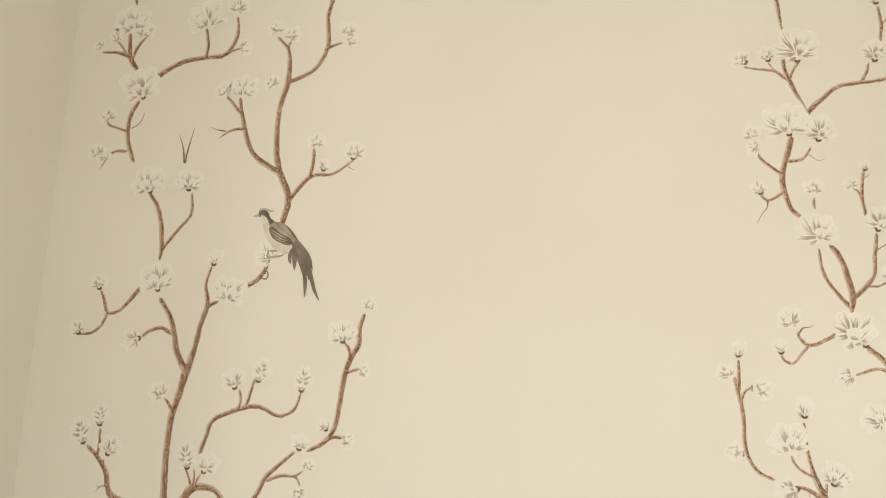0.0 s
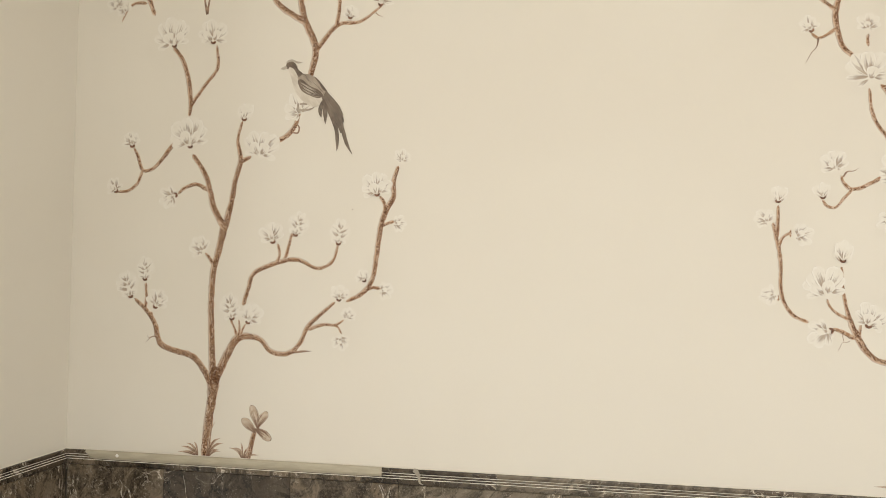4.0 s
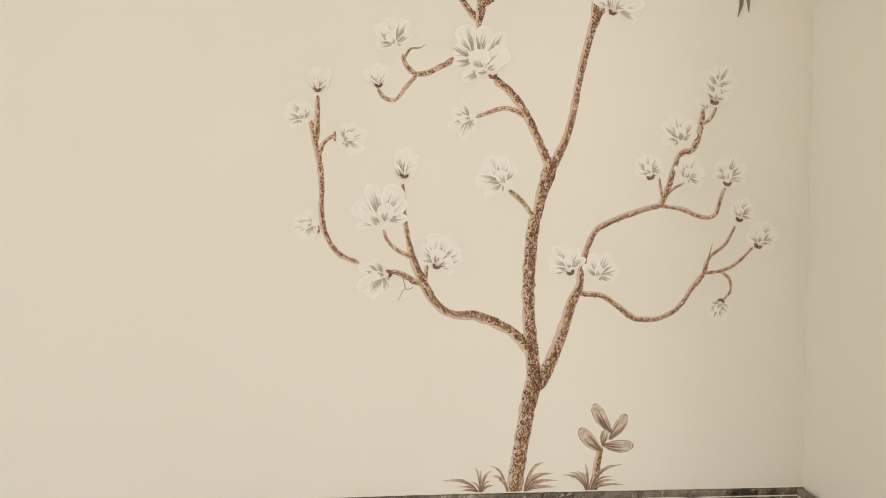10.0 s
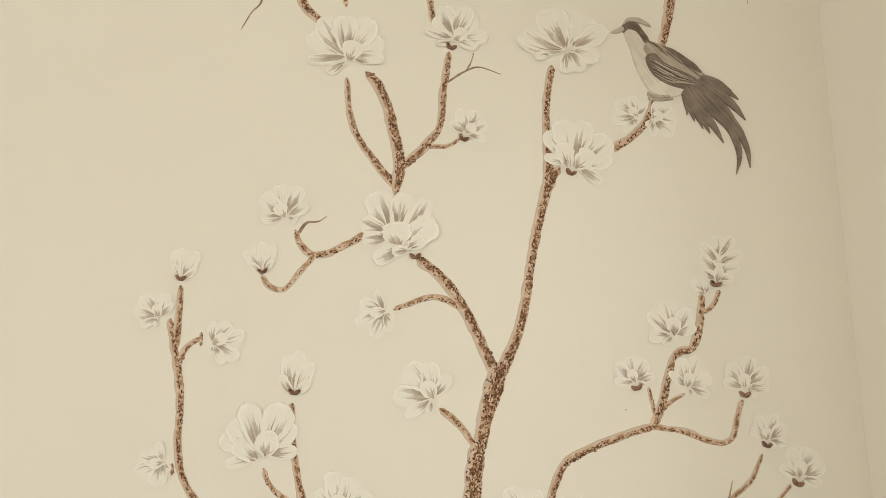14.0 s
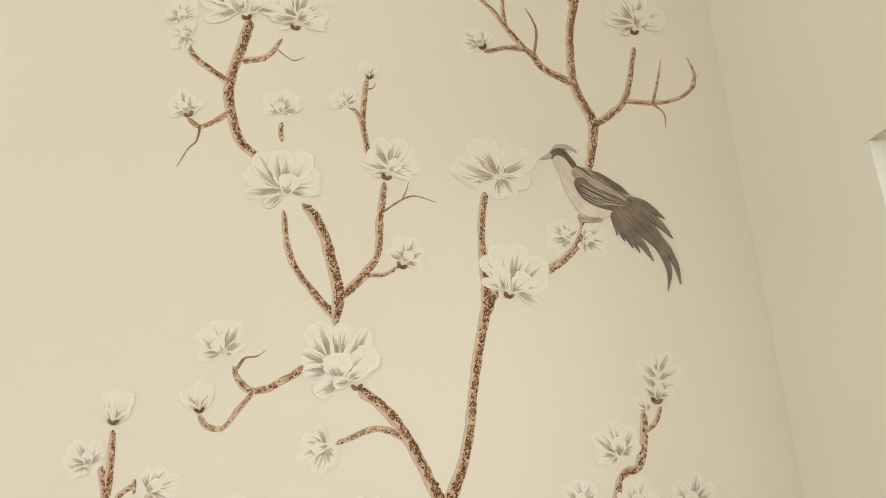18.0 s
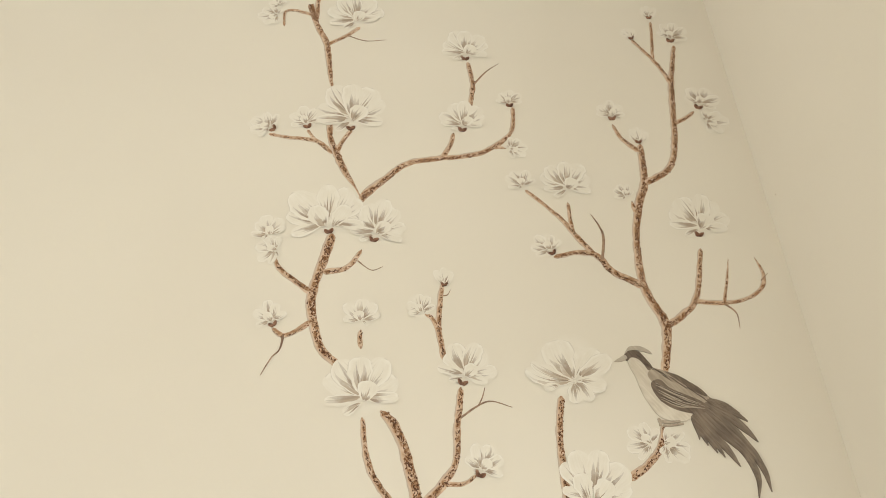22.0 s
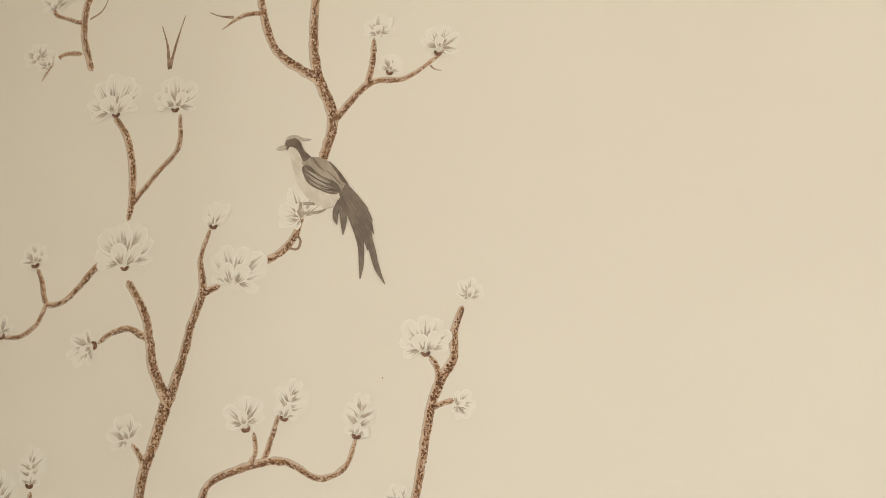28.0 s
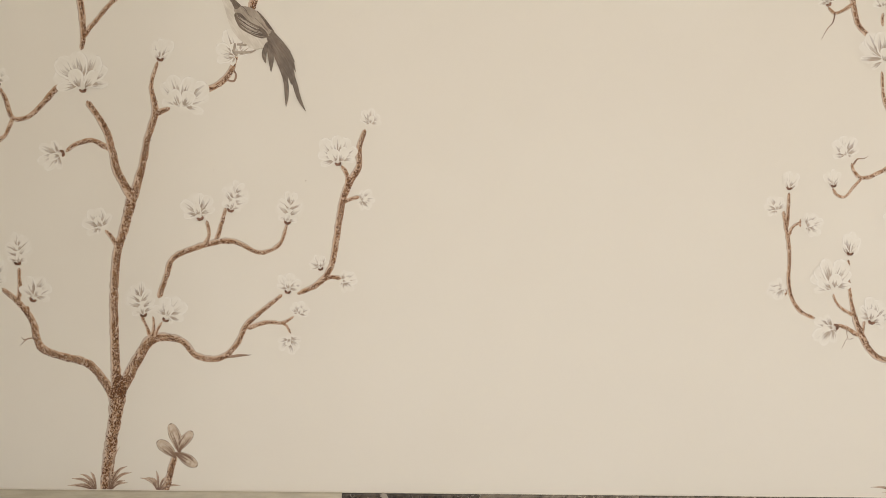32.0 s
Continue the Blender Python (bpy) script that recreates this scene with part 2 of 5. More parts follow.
def petal_mat():
    """A thin veil of white, thicker and whiter towards the rim, with the raised rim's shade painted as a fine broken
    grey outline. UV: x across -1..1, y 0..1 along.
    """
    k = Mat("petal_paint", 0.5)
    u, v, _ = k.split(k.coords("UV"))[:3]
    r = k.t.nodes.new("ShaderNodeObjectInfo").outputs["Random"]
    r2 = k.math("FRACT", k.math("MULTIPLY", r, 17.3))
    p = k.world_place()
    across = k.math("ABSOLUTE", u)
    tip = k.math("MAXIMUM", across, k.math("MULTIPLY_ADD", v, 2.4, -1.4))
    vec = k.node("ShaderNodeCombineXYZ", X=k.math("MULTIPLY_ADD", u, 4.6, k.math("MULTIPLY", r, 50.0)), Y=k.math("MULTIPLY", v, 0.8), Z=r).outputs[0]
    hairs = k.noise(vec, 1.6, 2.0)
    one_side = k.ramp(k.math("MULTIPLY_ADD", u, k.math("MULTIPLY_ADD", r2, 1.2, -0.6), k.noise(p, 30.0, 2.0)), 0.34, 0.62)
    rim = k.math("MULTIPLY", k.ramp(tip, 0.52, 0.92), k.math("MULTIPLY_ADD", one_side, 0.85, 0.15))
    veil = k.math("MULTIPLY_ADD", k.ramp(k.noise(p, 55.0, 3.0), 0.30, 0.68), 0.26, 0.05)
    veil = k.math("MULTIPLY_ADD", k.ramp(hairs, 0.40, 0.66), 0.20, veil)
    cover = k.math("MAXIMUM", veil, k.math("MULTIPLY", rim, 0.52))
    colour = k.mix(k.ramp(rim, 0.1, 0.8), (0.765, 0.735, 0.665), (0.80, 0.775, 0.715))
    wall = k.mix(k.ramp(k.noise(p, 1.3, 3.0), 0.35, 0.65), CREAM, CREAM_DEEP)
    colour = k.mix(cover, wall, colour)
    foot = k.math("MULTIPLY", k.math("SUBTRACT", 1.0, k.ramp(k.math("MULTIPLY_ADD", k.noise(p, 90.0, 2.0), 0.3, v), 0.14, 0.50)), k.math("SUBTRACT", 1.0, k.ramp(across, 0.5, 0.9)))
    colour = k.mix(k.math("MULTIPLY", foot, k.math("MULTIPLY_ADD", r2, 0.45, 0.15)), colour, (0.47, 0.42, 0.35))
    # relief shade along the rim, coloured in as a broken grey line
    line = k.math("MULTIPLY", k.math("MULTIPLY", k.ramp(tip, 0.91, 0.97), one_side), k.ramp(k.noise(p, 60.0, 2.0), 0.30, 0.52))
    colour = k.mix(k.math("MULTIPLY", line, 0.50), colour, (0.42, 0.37, 0.295))
    k.bump(k.math("ADD", hairs, k.noise(p, 260.0, 2.0)), 0.15, 0.0004)
    return k.done(colour)


petal_paint = petal_mat()


def shade_mat():
    """Grey-brown brush strokes on the petals, thinning towards their points."""
    k = Mat("petal_shade_paint", 0.5)
    r = k.t.nodes.new("ShaderNodeNewGeometry").outputs["Random Per Island"]
    v = k.split(k.coords("UV"))[1]
    p = k.world_place()
    tone = k.mix(r, (0.275, 0.21, 0.155), (0.47, 0.39, 0.30))
    thin = k.math("MULTIPLY", k.ramp(k.math("MULTIPLY_ADD", k.noise(p, 150.0, 3.0), 0.7, v), 0.60, 1.35), 0.70)
    return k.done(k.mix(thin, tone, (0.70, 0.67, 0.60)))


petal_shade = shade_mat()


def wash_mat():
    """A breath of thinned white round a blossom, fading into the wall. UV: x is 0 in the middle and 1 at the edge."""
    k = Mat("white_wash", 0.55)
    u = k.split(k.coords("UV"))[0]
    fade = k.math("MULTIPLY", k.math("SUBTRACT", 1.0, k.ramp(u, 0.3, 1.0)), k.ramp(k.noise(k.world_place(), 40.0, 3.0), 0.25, 0.7))
    p = k.world_place()
    wall = k.mix(k.ramp(k.noise(p, 1.3, 3.0), 0.35, 0.65), CREAM, CREAM_DEEP)
    k.bump(k.math("ADD", k.noise(p, 420.0, 2.0), k.math("MULTIPLY", k.noise(p, 35.0, 2.0), 0.6)), 0.12, 0.0006)
    return k.done(k.mix(k.math("MULTIPLY", fade, 0.5), wall, (0.79, 0.765, 0.695)))


white_wash = wash_mat()


def plume(name, a, b, streak=260.0):
    k = Mat(name, 0.5)
    p = k.world_place()
    x, _, z = k.split(p)[:3]
    lie = radians(54)
    down = k.math("MULTIPLY_ADD", x, math.cos(lie), k.math("MULTIPLY", z, -math.sin(lie)))
    side = k.math("MULTIPLY_ADD", x, math.sin(lie), k.math("MULTIPLY", z, math.cos(lie)))
    vec = k.node("ShaderNodeCombineXYZ", X=k.math("MULTIPLY", down, 0.13), Y=0.0, Z=side).outputs[0]
    fine = k.noise(vec, streak, 3.0)
    k.bump(fine, 0.25, 0.0005)
    return k.done(k.mix(k.ramp(k.math("MULTIPLY_ADD", k.noise(p, 26.0, 2.0), 0.5, k.math("MULTIPLY", fine, 0.5)), 0.38, 0.62), a, b))


plumes = {
    "pale": plume("pale_plumage_paint", (0.52, 0.46, 0.37), (0.64, 0.585, 0.49)),
    "mid": plume("mid_plumage_paint", (0.28, 0.225, 0.17), (0.41, 0.345, 0.265)),
    "black": plume("black_plumage_paint", (0.05, 0.034, 0.022), (0.10, 0.07, 0.048)),
    "grey": plume("grey_plumage_paint", (0.37, 0.32, 0.255), (0.45, 0.395, 0.32)),
    "dark": plume("dark_plumage_paint", (0.095, 0.066, 0.045), (0.19, 0.14, 0.10), 420.0),
    "tail": plume("tail_plumage_paint", (0.12, 0.092, 0.066), (0.215, 0.168, 0.124)),
}


def leaf_mat(name, vein, body, edge, outline, reach_far):
    """A leaf stroke: dark veins that fan up from the foot, paler body, a thin broken outline. UV: x across, y 0..1 along."""
    k = Mat(name, 0.5)
    u, v, _ = k.split(k.coords("UV"))[:3]
    r = k.t.nodes.new("ShaderNodeObjectInfo").outputs["Random"]
    p = k.world_place()
    across = k.math("ABSOLUTE", u)
    tip = k.math("MAXIMUM", across, k.math("MULTIPLY_ADD", v, 2.6, -1.6))
    vec = k.node("ShaderNodeCombineXYZ", X=k.math("MULTIPLY_ADD", u, 4.5, k.math("MULTIPLY", r, 60.0)), Y=k.math("MULTIPLY", v, 0.6), Z=r).outputs[0]
    s = k.noise(vec, 1.5, 3.0)
    colour = k.mix(k.ramp(k.noise(p, 90.0, 3.0), 0.35, 0.65), body, edge)
    reach = k.math("MULTIPLY_ADD", s, 2.6, reach_far)
    dark = k.math("SUBTRACT", 1.0, k.ramp(k.math("SUBTRACT", v, reach), -0.25, 0.10))
    dark = k.math("MULTIPLY", dark, k.math("SUBTRACT", 1.0, k.ramp(tip, 0.70, 0.92)))
    colour = k.mix(k.math("MULTIPLY", dark, 0.85), colour, vein)
    colour = k.mix(k.math("MULTIPLY", k.math("MULTIPLY", k.ramp(tip, 0.66, 0.80), k.math("SUBTRACT", 1.0, k.ramp(tip, 0.84, 0.92))), 0.55), colour, edge)
    colour = k.mix(k.math("MULTIPLY", k.math("MULTIPLY", k.ramp(tip, 0.86, 0.94), k.ramp(k.noise(p, 70.0, 2.0), 0.36, 0.52)), 0.75), colour, outline)
    k.bump(s, 0.2, 0.0004)
    return k.done(colour)


leaf_paint = leaf_mat("leaf_paint", (0.115, 0.044, 0.016), (0.40, 0.30, 0.21), (0.55, 0.455, 0.35), (0.10, 0.055, 0.03), -0.78)
blade_paint = leaf_mat("blade_paint", (0.095, 0.038, 0.016), (0.34, 0.22, 0.14), (0.54, 0.42, 0.31), (0.13, 0.066, 0.033), -0.72)


# ---- mesh helpers ----
def mesh_of(name, verts, faces, material, uvs=None, smooth=True):
    me = bpy.data.meshes.new(name)
    me.from_pydata(verts, [], faces)
    if uvs is not None:
        layer = me.uv_layers.new(name="uv")
        for loop in me.loops:
            layer.data[loop.index].uv = uvs[loop.vertex_index]
    if smooth:
        me.shade_smooth()
    for m in material if isinstance(material, list) else [material]:
        me.materials.append(m)
    return me


def part(name, me, parent, label=""):
    ob = new(name, me)
    ob.parent = parent
    return tagged(ob, label)


def box(verts, faces, x0, x1, y0, y1, z0, z1):
    n = len(verts)
    verts += [(x, y, z) for z in (z0, z1) for y in (y0, y1) for x in (x0, x1)]
    faces += [tuple(n + i for i in f) for f in ((0, 2, 3, 1), (4, 5, 7, 6), (0, 1, 5, 4), (2, 6, 7, 3), (0, 4, 6, 2), (1, 3, 7, 5))]


def plain_box(name, material, x0, x1, y0, y1, z0, z1):
    v, f = [], []
    box(v, f, x0, x1, y0, y1, z0, z1)
    return new(name, mesh_of(name, v, f, material, smooth=False))


def curve_points(pts, step):
    """Catmull-Rom through rows of numbers, sampled about every step along the first two."""
    pts = [np.array(p, float) for p in pts]
    pts = [2 * pts[0] - pts[1], *pts, 2 * pts[-1] - pts[-2]]
    rows = []
    for a, b, c, d in zip(pts, pts[1:], pts[2:], pts[3:]):
        count = max(2, int(np.hypot(*(c - b)[:2]) / step))
        for i in range(count):
            s = i / count
            rows.append(0.5 * (2 * b + (c - a) * s + (2 * a - 5 * b + 4 * c - d) * s * s + (3 * b - a - 3 * c + d) * s ** 3))
    rows.append(pts[-2])
    return rows


order = [0]


def next_layer(count=12):
    """A tiny step of paint thickness, so that strokes laid over one another stay apart."""
    order[0] += 1
    return 0.00003 * (order[0] % count)


def stroke(rows, relief, rough_edge, seed, lift=0.0):
    """A brush stroke of raised paint along rows of x, z, half width (metres); its edges sink into the wall."""
    verts, uvs, faces = [], [], []
    profile = [(-1.0, None), (-0.96, 0.5), (-0.6, 0.9), (0.0, 1.0), (0.6, 0.9), (0.96, 0.5), (1.0, None)]
    along = 0.0
    for i, (x, z, w) in enumerate(rows):
        a, b = rows[max(i - 1, 0)], rows[min(i + 1, len(rows) - 1)]
        dx, dz = b[0] - a[0], b[1] - a[1]
        size = math.hypot(dx, dz) or 1.0
        nx, nz = dz / size, -dx / size
        if i:
            along += math.hypot(x - rows[i - 1][0], z - rows[i - 1][1])
        for u, h in profile:
            wob = 1 + rough_edge * (noise.noise((along * 55.0, u * 3.0, seed * 7.3)) + 0.5 * noise.noise((along * 160.0, u * 3.0, seed * 3.1)))
            y = 0.0002 if h is None else -(lift + min(relief, w * 0.3) * h + 0.0002)
            verts.append((x + nx * u * w * wob, y, z + nz * u * w * wob))
            uvs.append((u, along))
    m = len(profile)
    for i in range(len(rows) - 1):
        for j in range(m - 1):
            q = i * m + j
            faces.append((q, q + 1, q + m + 1, q + m))
    for end in (0, (len(rows) - 1) * m):
        faces.append(tuple(range(end, end + m)) if end else tuple(reversed(range(m))))
    return verts, faces, uvs


# ---- structure ----
def structure(ob, label, category):
    return tagged(ob, label, category, kind="structure")


structure(plain_box("floor", floor_bounce, FAR_WEST - 0.2, FAR_EAST + 0.2, SOUTH - 0.2, 0.2, -0.12, 0.0), "plain unseen floor, pale to bounce light onto the walls", "floor")
structure(plain_box("ceiling", white_paint, FAR_WEST - 0.2, FAR_EAST + 0.2, SOUTH - 0.2, 0.2, TOP, TOP + 0.15), "plain white painted ceiling of the room", "ceiling")
structure(plain_box("wall_north", cream_paint, WEST - 0.2, EAST + POST, 0.0, 0.2, 0.0, TOP), "smooth cream painted wall carrying the painted trees", "wall")
structure(plain_box("wall_north_west", cream_paint, FAR_WEST, WEST - 0.2, WING_W, WING_W + 0.2, 0.0, TOP), "plain unseen wall closing the added wide room", "wall")


def rounded_board(name, material, x0, x1, y0, y1, top, radius, label, category):
    """An upright board whose front corners (low y) are softly rounded."""
    ring = [(x1, y1), (x0, y1)]
    for cx, cy, turn in ((x0 + radius, y0 + radius, 180), (x1 - 0.002, y0 + 0.002, 270)):
        r = radius if turn == 180 else 0.002
        ring += [(cx + r * math.cos(radians(turn + 15 * i)), cy + r * math.sin(radians(turn + 15 * i))) for i in range(7)]
    n = len(ring)
    verts = [(x, y, z) for z in (0.0, top) for x, y in ring]
    faces = [(i, (i + 1) % n, n + (i + 1) % n, n + i) for i in range(n)] + [tuple(reversed(range(n))), tuple(range(n, 2 * n))]
    structure(new(name, mesh_of(name, verts, faces, material, smooth=False)), label, category)


def wall_with_holes(name, material, axis, at, thick, a0, a1, *holes):
    """A wall along x (axis 'x') or y ('y') with openings (a, b, low, high)."""
    verts, faces = [], []
    runs, last = [], a0
    for a, b, low, high in holes:
        runs += [(last, a, 0.0, TOP), (a, b, high, TOP), (a, b, 0.0, low)]
        last = b
    runs.append((last, a1, 0.0, TOP))
    for s0, s1, z0, z1 in runs:
        if s1 - s0 > 1e-4 and z1 - z0 > 1e-4:
            if axis == "x":
                box(verts, faces, s0, s1, at, at + thick, z0, z1)
            else:
                box(verts, faces, at, at + thick, s0, s1, z0, z1)
    return new(name, mesh_of(name, verts, faces, material, smooth=False))


DOOR0, DOOR1 = EAST + POST + 0.012, EAST + POST + 0.83
structure(wall_with_holes("wall_west", cream_paint, "y", WEST - 0.2, 0.2, WING_W, 0.06), "smooth cream painted side wall", "wall")
structure(wall_with_holes("wall_east", cream_paint, "y", EAST, POST - 0.004, -0.50, 0.0, (-0.50, WING_E + 0.014, 0.0, 1.957)), "smooth cream painted side wall running on above the doorway", "wall")
rounded_board("trim_east", casing_paint, EAST, EAST + POST, WING_E, WING_E + 0.014, 1.9565, 0.001, "white painted lining board of the doorway", "trim")
structure(wall_with_holes("wall_north_east", cream_paint, "x", WING_E + 0.045, 0.2, EAST + POST, FAR_EAST, (DOOR0, DOOR1, 0.0, 2.1)), "plain cream wall with a door opening beside the side wall", "wall")


# unseen outer walls, with openings added only for the lamps
structure(wall_with_holes("wall_south", cream_paint, "x", SOUTH - 0.2, 0.2, FAR_WEST - 0.2, FAR_EAST + 0.2, (-0.35, 4.35, 0.8, 2.9)), "unseen wall with a wide opening added to let light in", "wall")
structure(wall_with_holes("wall_far_west", cream_paint, "y", FAR_WEST - 0.2, 0.2, SOUTH, WING_W + 0.2, (-3.65, -0.75, 0.8, 2.9)), "unseen wall with an opening added to let light in", "wall")
structure(wall_with_holes("wall_far_east", cream_paint, "y", FAR_EAST, 0.2, SOUTH, WING_E + 0.245, (-5.15, -2.25, 0.8, 2.9)), "unseen wall with an opening added to let light in", "wall")

# closed grey door in the wall beside the short side wall
door = structure(new("door_1"), "closed grey painted door in a plain cream wall", "door")
door.location = ((DOOR0 + DOOR1) / 2, WING_E + 0.045, 0.0)
wide = DOOR1 - DOOR0
for name, x0, x1, z0, z1 in (("jamb", -wide / 2, -wide / 2 + 0.03, 0.0, 2.1), ("jamb", wide / 2 - 0.03, wide / 2, 0.0, 2.1), ("head", -wide / 2 + 0.03, wide / 2 - 0.03, 2.07, 2.1)):
    v, f = [], []
    box(v, f, x0, x1, -0.006, 0.11, z0, z1)
    part(name, mesh_of(name, v, f, grey_paint, smooth=False), door)
v, f = [], []
box(v, f, -wide / 2 + 0.033, wide / 2 - 0.033, 0.0, 0.04, 0.005, 2.067)
part("leaf", mesh_of("leaf", v, f, grey_paint, smooth=False), door, "plain grey painted door leaf")


# ---- marble wainscot and rail ----
def slab_mesh(length, height, thick, stone):
    """A stone slab whose front edges are chamfered; it lies along x, its back at y = 0 and its front towards low y."""
    c = 0.0012
    verts = [(x, y, z) for x, z, y in (
        (0, 0, 0), (length, 0, 0), (length, height, 0), (0, height, 0),
        (0, 0, -thick + c), (length, 0, -thick + c), (length, height, -thick + c), (0, height, -thick + c),
        (c, c, -thick), (length - c, c, -thick), (length - c, height - c, -thick), (c, height - c, -thick))]
    faces = [(3, 2, 1, 0), (8, 9, 10, 11)]
    for i in range(4):
        j = (i + 1) % 4
        faces += [(i, j, j + 4, i + 4), (i + 4, j + 4, j + 8, i + 8)]
    return mesh_of("slab", verts, faces, stone, smooth=False)


def rail_mesh(length, stone, groove):
    """A moulded length of stone rail: flat cap, two beads between three grooves, flat foot. groove: width of the pale groove, 0 for none."""
    prof, pale = [(-0.001, 0.0), (-0.0095, 0.0), (-0.0110, -0.0008), (-0.0115, -0.002), (-0.0115, -0.0118), (-0.0110, -0.0124)], []
    for k in range(3):
        top = -0.0124 - 0.0075 * k
        pale += [len(prof) - 1, len(prof)]
        prof += [(-0.0094, top - 0.0006), (-0.0098, top - 0.0006 - max(groove, 0.001))]
        if k < 2:
            half = (0.0075 - 0.0006 - max(groove, 0.001)) / 2
            mid = top - 0.0075 + half
            prof += [(-0.0094 - 0.0024 * math.cos(a), mid - half * math.sin(a)) for a in (radians(d) for d in (-70, -40, -10, 20, 50, 75))]
    prof += [(-0.0110, -0.0312), (-0.0113, -0.0325), (-0.0113, -0.0425), (-0.0108, -0.0440), (-0.0085, -0.0445)]
    m = len(prof)
    g = 0.0005
    verts = [(x, y, z) for x in (g, length - g) for y, z in prof]
    faces = [(i, i + m, i + m + 1, i + 1) for i in range(m - 1)] + [tuple(range(m)), tuple(reversed(range(m, 2 * m)))]
    me = mesh_of("rail_piece", verts, faces, [stone, groove_dust])
    for i in pale if groove else ():
        me.polygons[i].material_index = 1
    bm = bmesh.new()
    bm.from_mesh(me)
    bmesh.ops.recalc_face_normals(bm, faces=bm.faces)
    for e in bm.edges:
        if len(e.link_faces) == 2 and e.calc_face_angle(0) > radians(40):
            e.smooth = False
    bm.to_mesh(me), bm.free()
    return me


def edge_sheen_mesh(length):
    """A smoothed bead along the rail's wall joint, its cream imitating the cap's sheen."""
    verts, faces = [], []
    n = max(2, int(length / 0.012))
    for i in range(n + 1):
        x = length * i / n
        w = 0.0042 + 0.0012 * noise.noise((x * 40, length * 9, 0))
        verts += [(x, 0.0002, w * 0.55), (x, -w * 0.55, w * 0.12), (x, -w, -0.0004)]
    for i in range(n):
        for j in (0, 1):
            faces.append((i * 3 + j, i * 3 + j + 3, i * 3 + j + 4, i * 3 + j + 1))
    return mesh_of("edge_sheen_bead", verts, faces, edge_sheen_paint)


def wainscot(side, origin, turn, length, slab_joints, slab_stones, rail_joints, rail_stones, grooves, where, height):
    """Slabs and rail along one wall. height: the rail's top at a distance along it. Stones and grooves are given piece by piece."""
    m = Matrix.Translation(origin) @ pose(0, 0, 0, 0, 0, turn)
    v, f = [], []
    box(v, f, 0.0, length, -0.004, -0.0003, 0.0, 0.86)
    low = structure(new("wainscot_" + side, mesh_of("wainscot_" + side, v, f, grout, smooth=False)), "polished dark veined marble wainscot " + where, "wainscot")
    low.matrix_world = m
    for a, b, stone in zip(slab_joints, slab_joints[1:], slab_stones):
        ob = part("slab", slab_mesh(b - a - 0.0007, height((a + b) / 2) - 0.0465, 0.0082, STONE[stone]), low)
        ob.location = (a + 0.00035, -0.001 - 0.0006 * random.random(), 0.001)
    rail = structure(new("rail_" + side), "moulded dark marble rail capping the wainscot " + where, "rail")
    rail.matrix_world = m
    for a, b, stone, groove in zip(rail_joints, rail_joints[1:], rail_stones, grooves):
        fall = math.atan2(height(a) - height(b), b - a)
        ob = part("rail_piece", rail_mesh(b - a, STONE[stone], groove), rail)
        ob.location, ob.rotation_euler = (a, -0.0002 * random.random(), height(a)), (0, fall, 0)
        if side == "east":
            continue
        ob = part("edge_sheen_bead", edge_sheen_mesh(b - a), rail, "thin cream bead imitating the sheen along the rail's top")
        ob.location, ob.rotation_euler = (a, 0, height(a)), (0, fall, 0)


def north_height(s):
    """The rail sinks a little towards the corner by the door."""
    return RAIL - 0.0125 * max(0.0, s + WEST - 1.9)


W, LONG, FAT, THIN = -WEST, EAST - WEST, 0.0025, 0.0016
wainscot("north", (WEST, 0, 0), 0, LONG, [0.010] + [W + s for s in (-0.148, 0.270, 0.606, 1.080, 1.476, 1.992, 2.252)] + [LONG - 0.016], "bdbppbdb",
         [0.0] + [W + s for s in (-0.362, 0.030, 0.092, 0.495, 0.896, 1.293, 1.577, 1.689, 1.886, 2.083, 2.276, 2.472, 2.524)] + [LONG], "bdbbdppdppppdb",
         [THIN, THIN, THIN, THIN, THIN, 0.0011, 0.0011, 0.0011, 0.0009, 0, 0.0009, FAT, FAT, FAT], "below the painted wall", north_height)
wainscot("west", (WEST, WING_W, 0), 90, -WING_W - 0.0118, [0.0, 0.528], "b", [0.0, 0.26, 0.528], "bd", [THIN] * 2, "on the side wall", lambda s: RAIL)
wainscot("east", (EAST - 0.006, -0.0118, 0), -90, 0.2985, [0.0, 0.2985], "p", [0.0, 0.2985], "p", [FAT], "between the corner and the end of the side wall", lambda s: north_height(LONG))


def stone_vein(slab_x, pts, width):
    """A broad pale vein running down a slab, flush with its face."""
    rows = curve_points([(x, z, width * w) for x, z, w in pts], 0.006)
    v, f, _ = stroke(rows, 0.0003, 0.35, slab_x, 0.0)
    ob = part("vein", mesh_of("vein", v, f, vein_stone), bpy.data.objects["wainscot_north"], "broad pale vein in the stone")
    ob.location = (slab_x - WEST, -0.0107, 0.0)


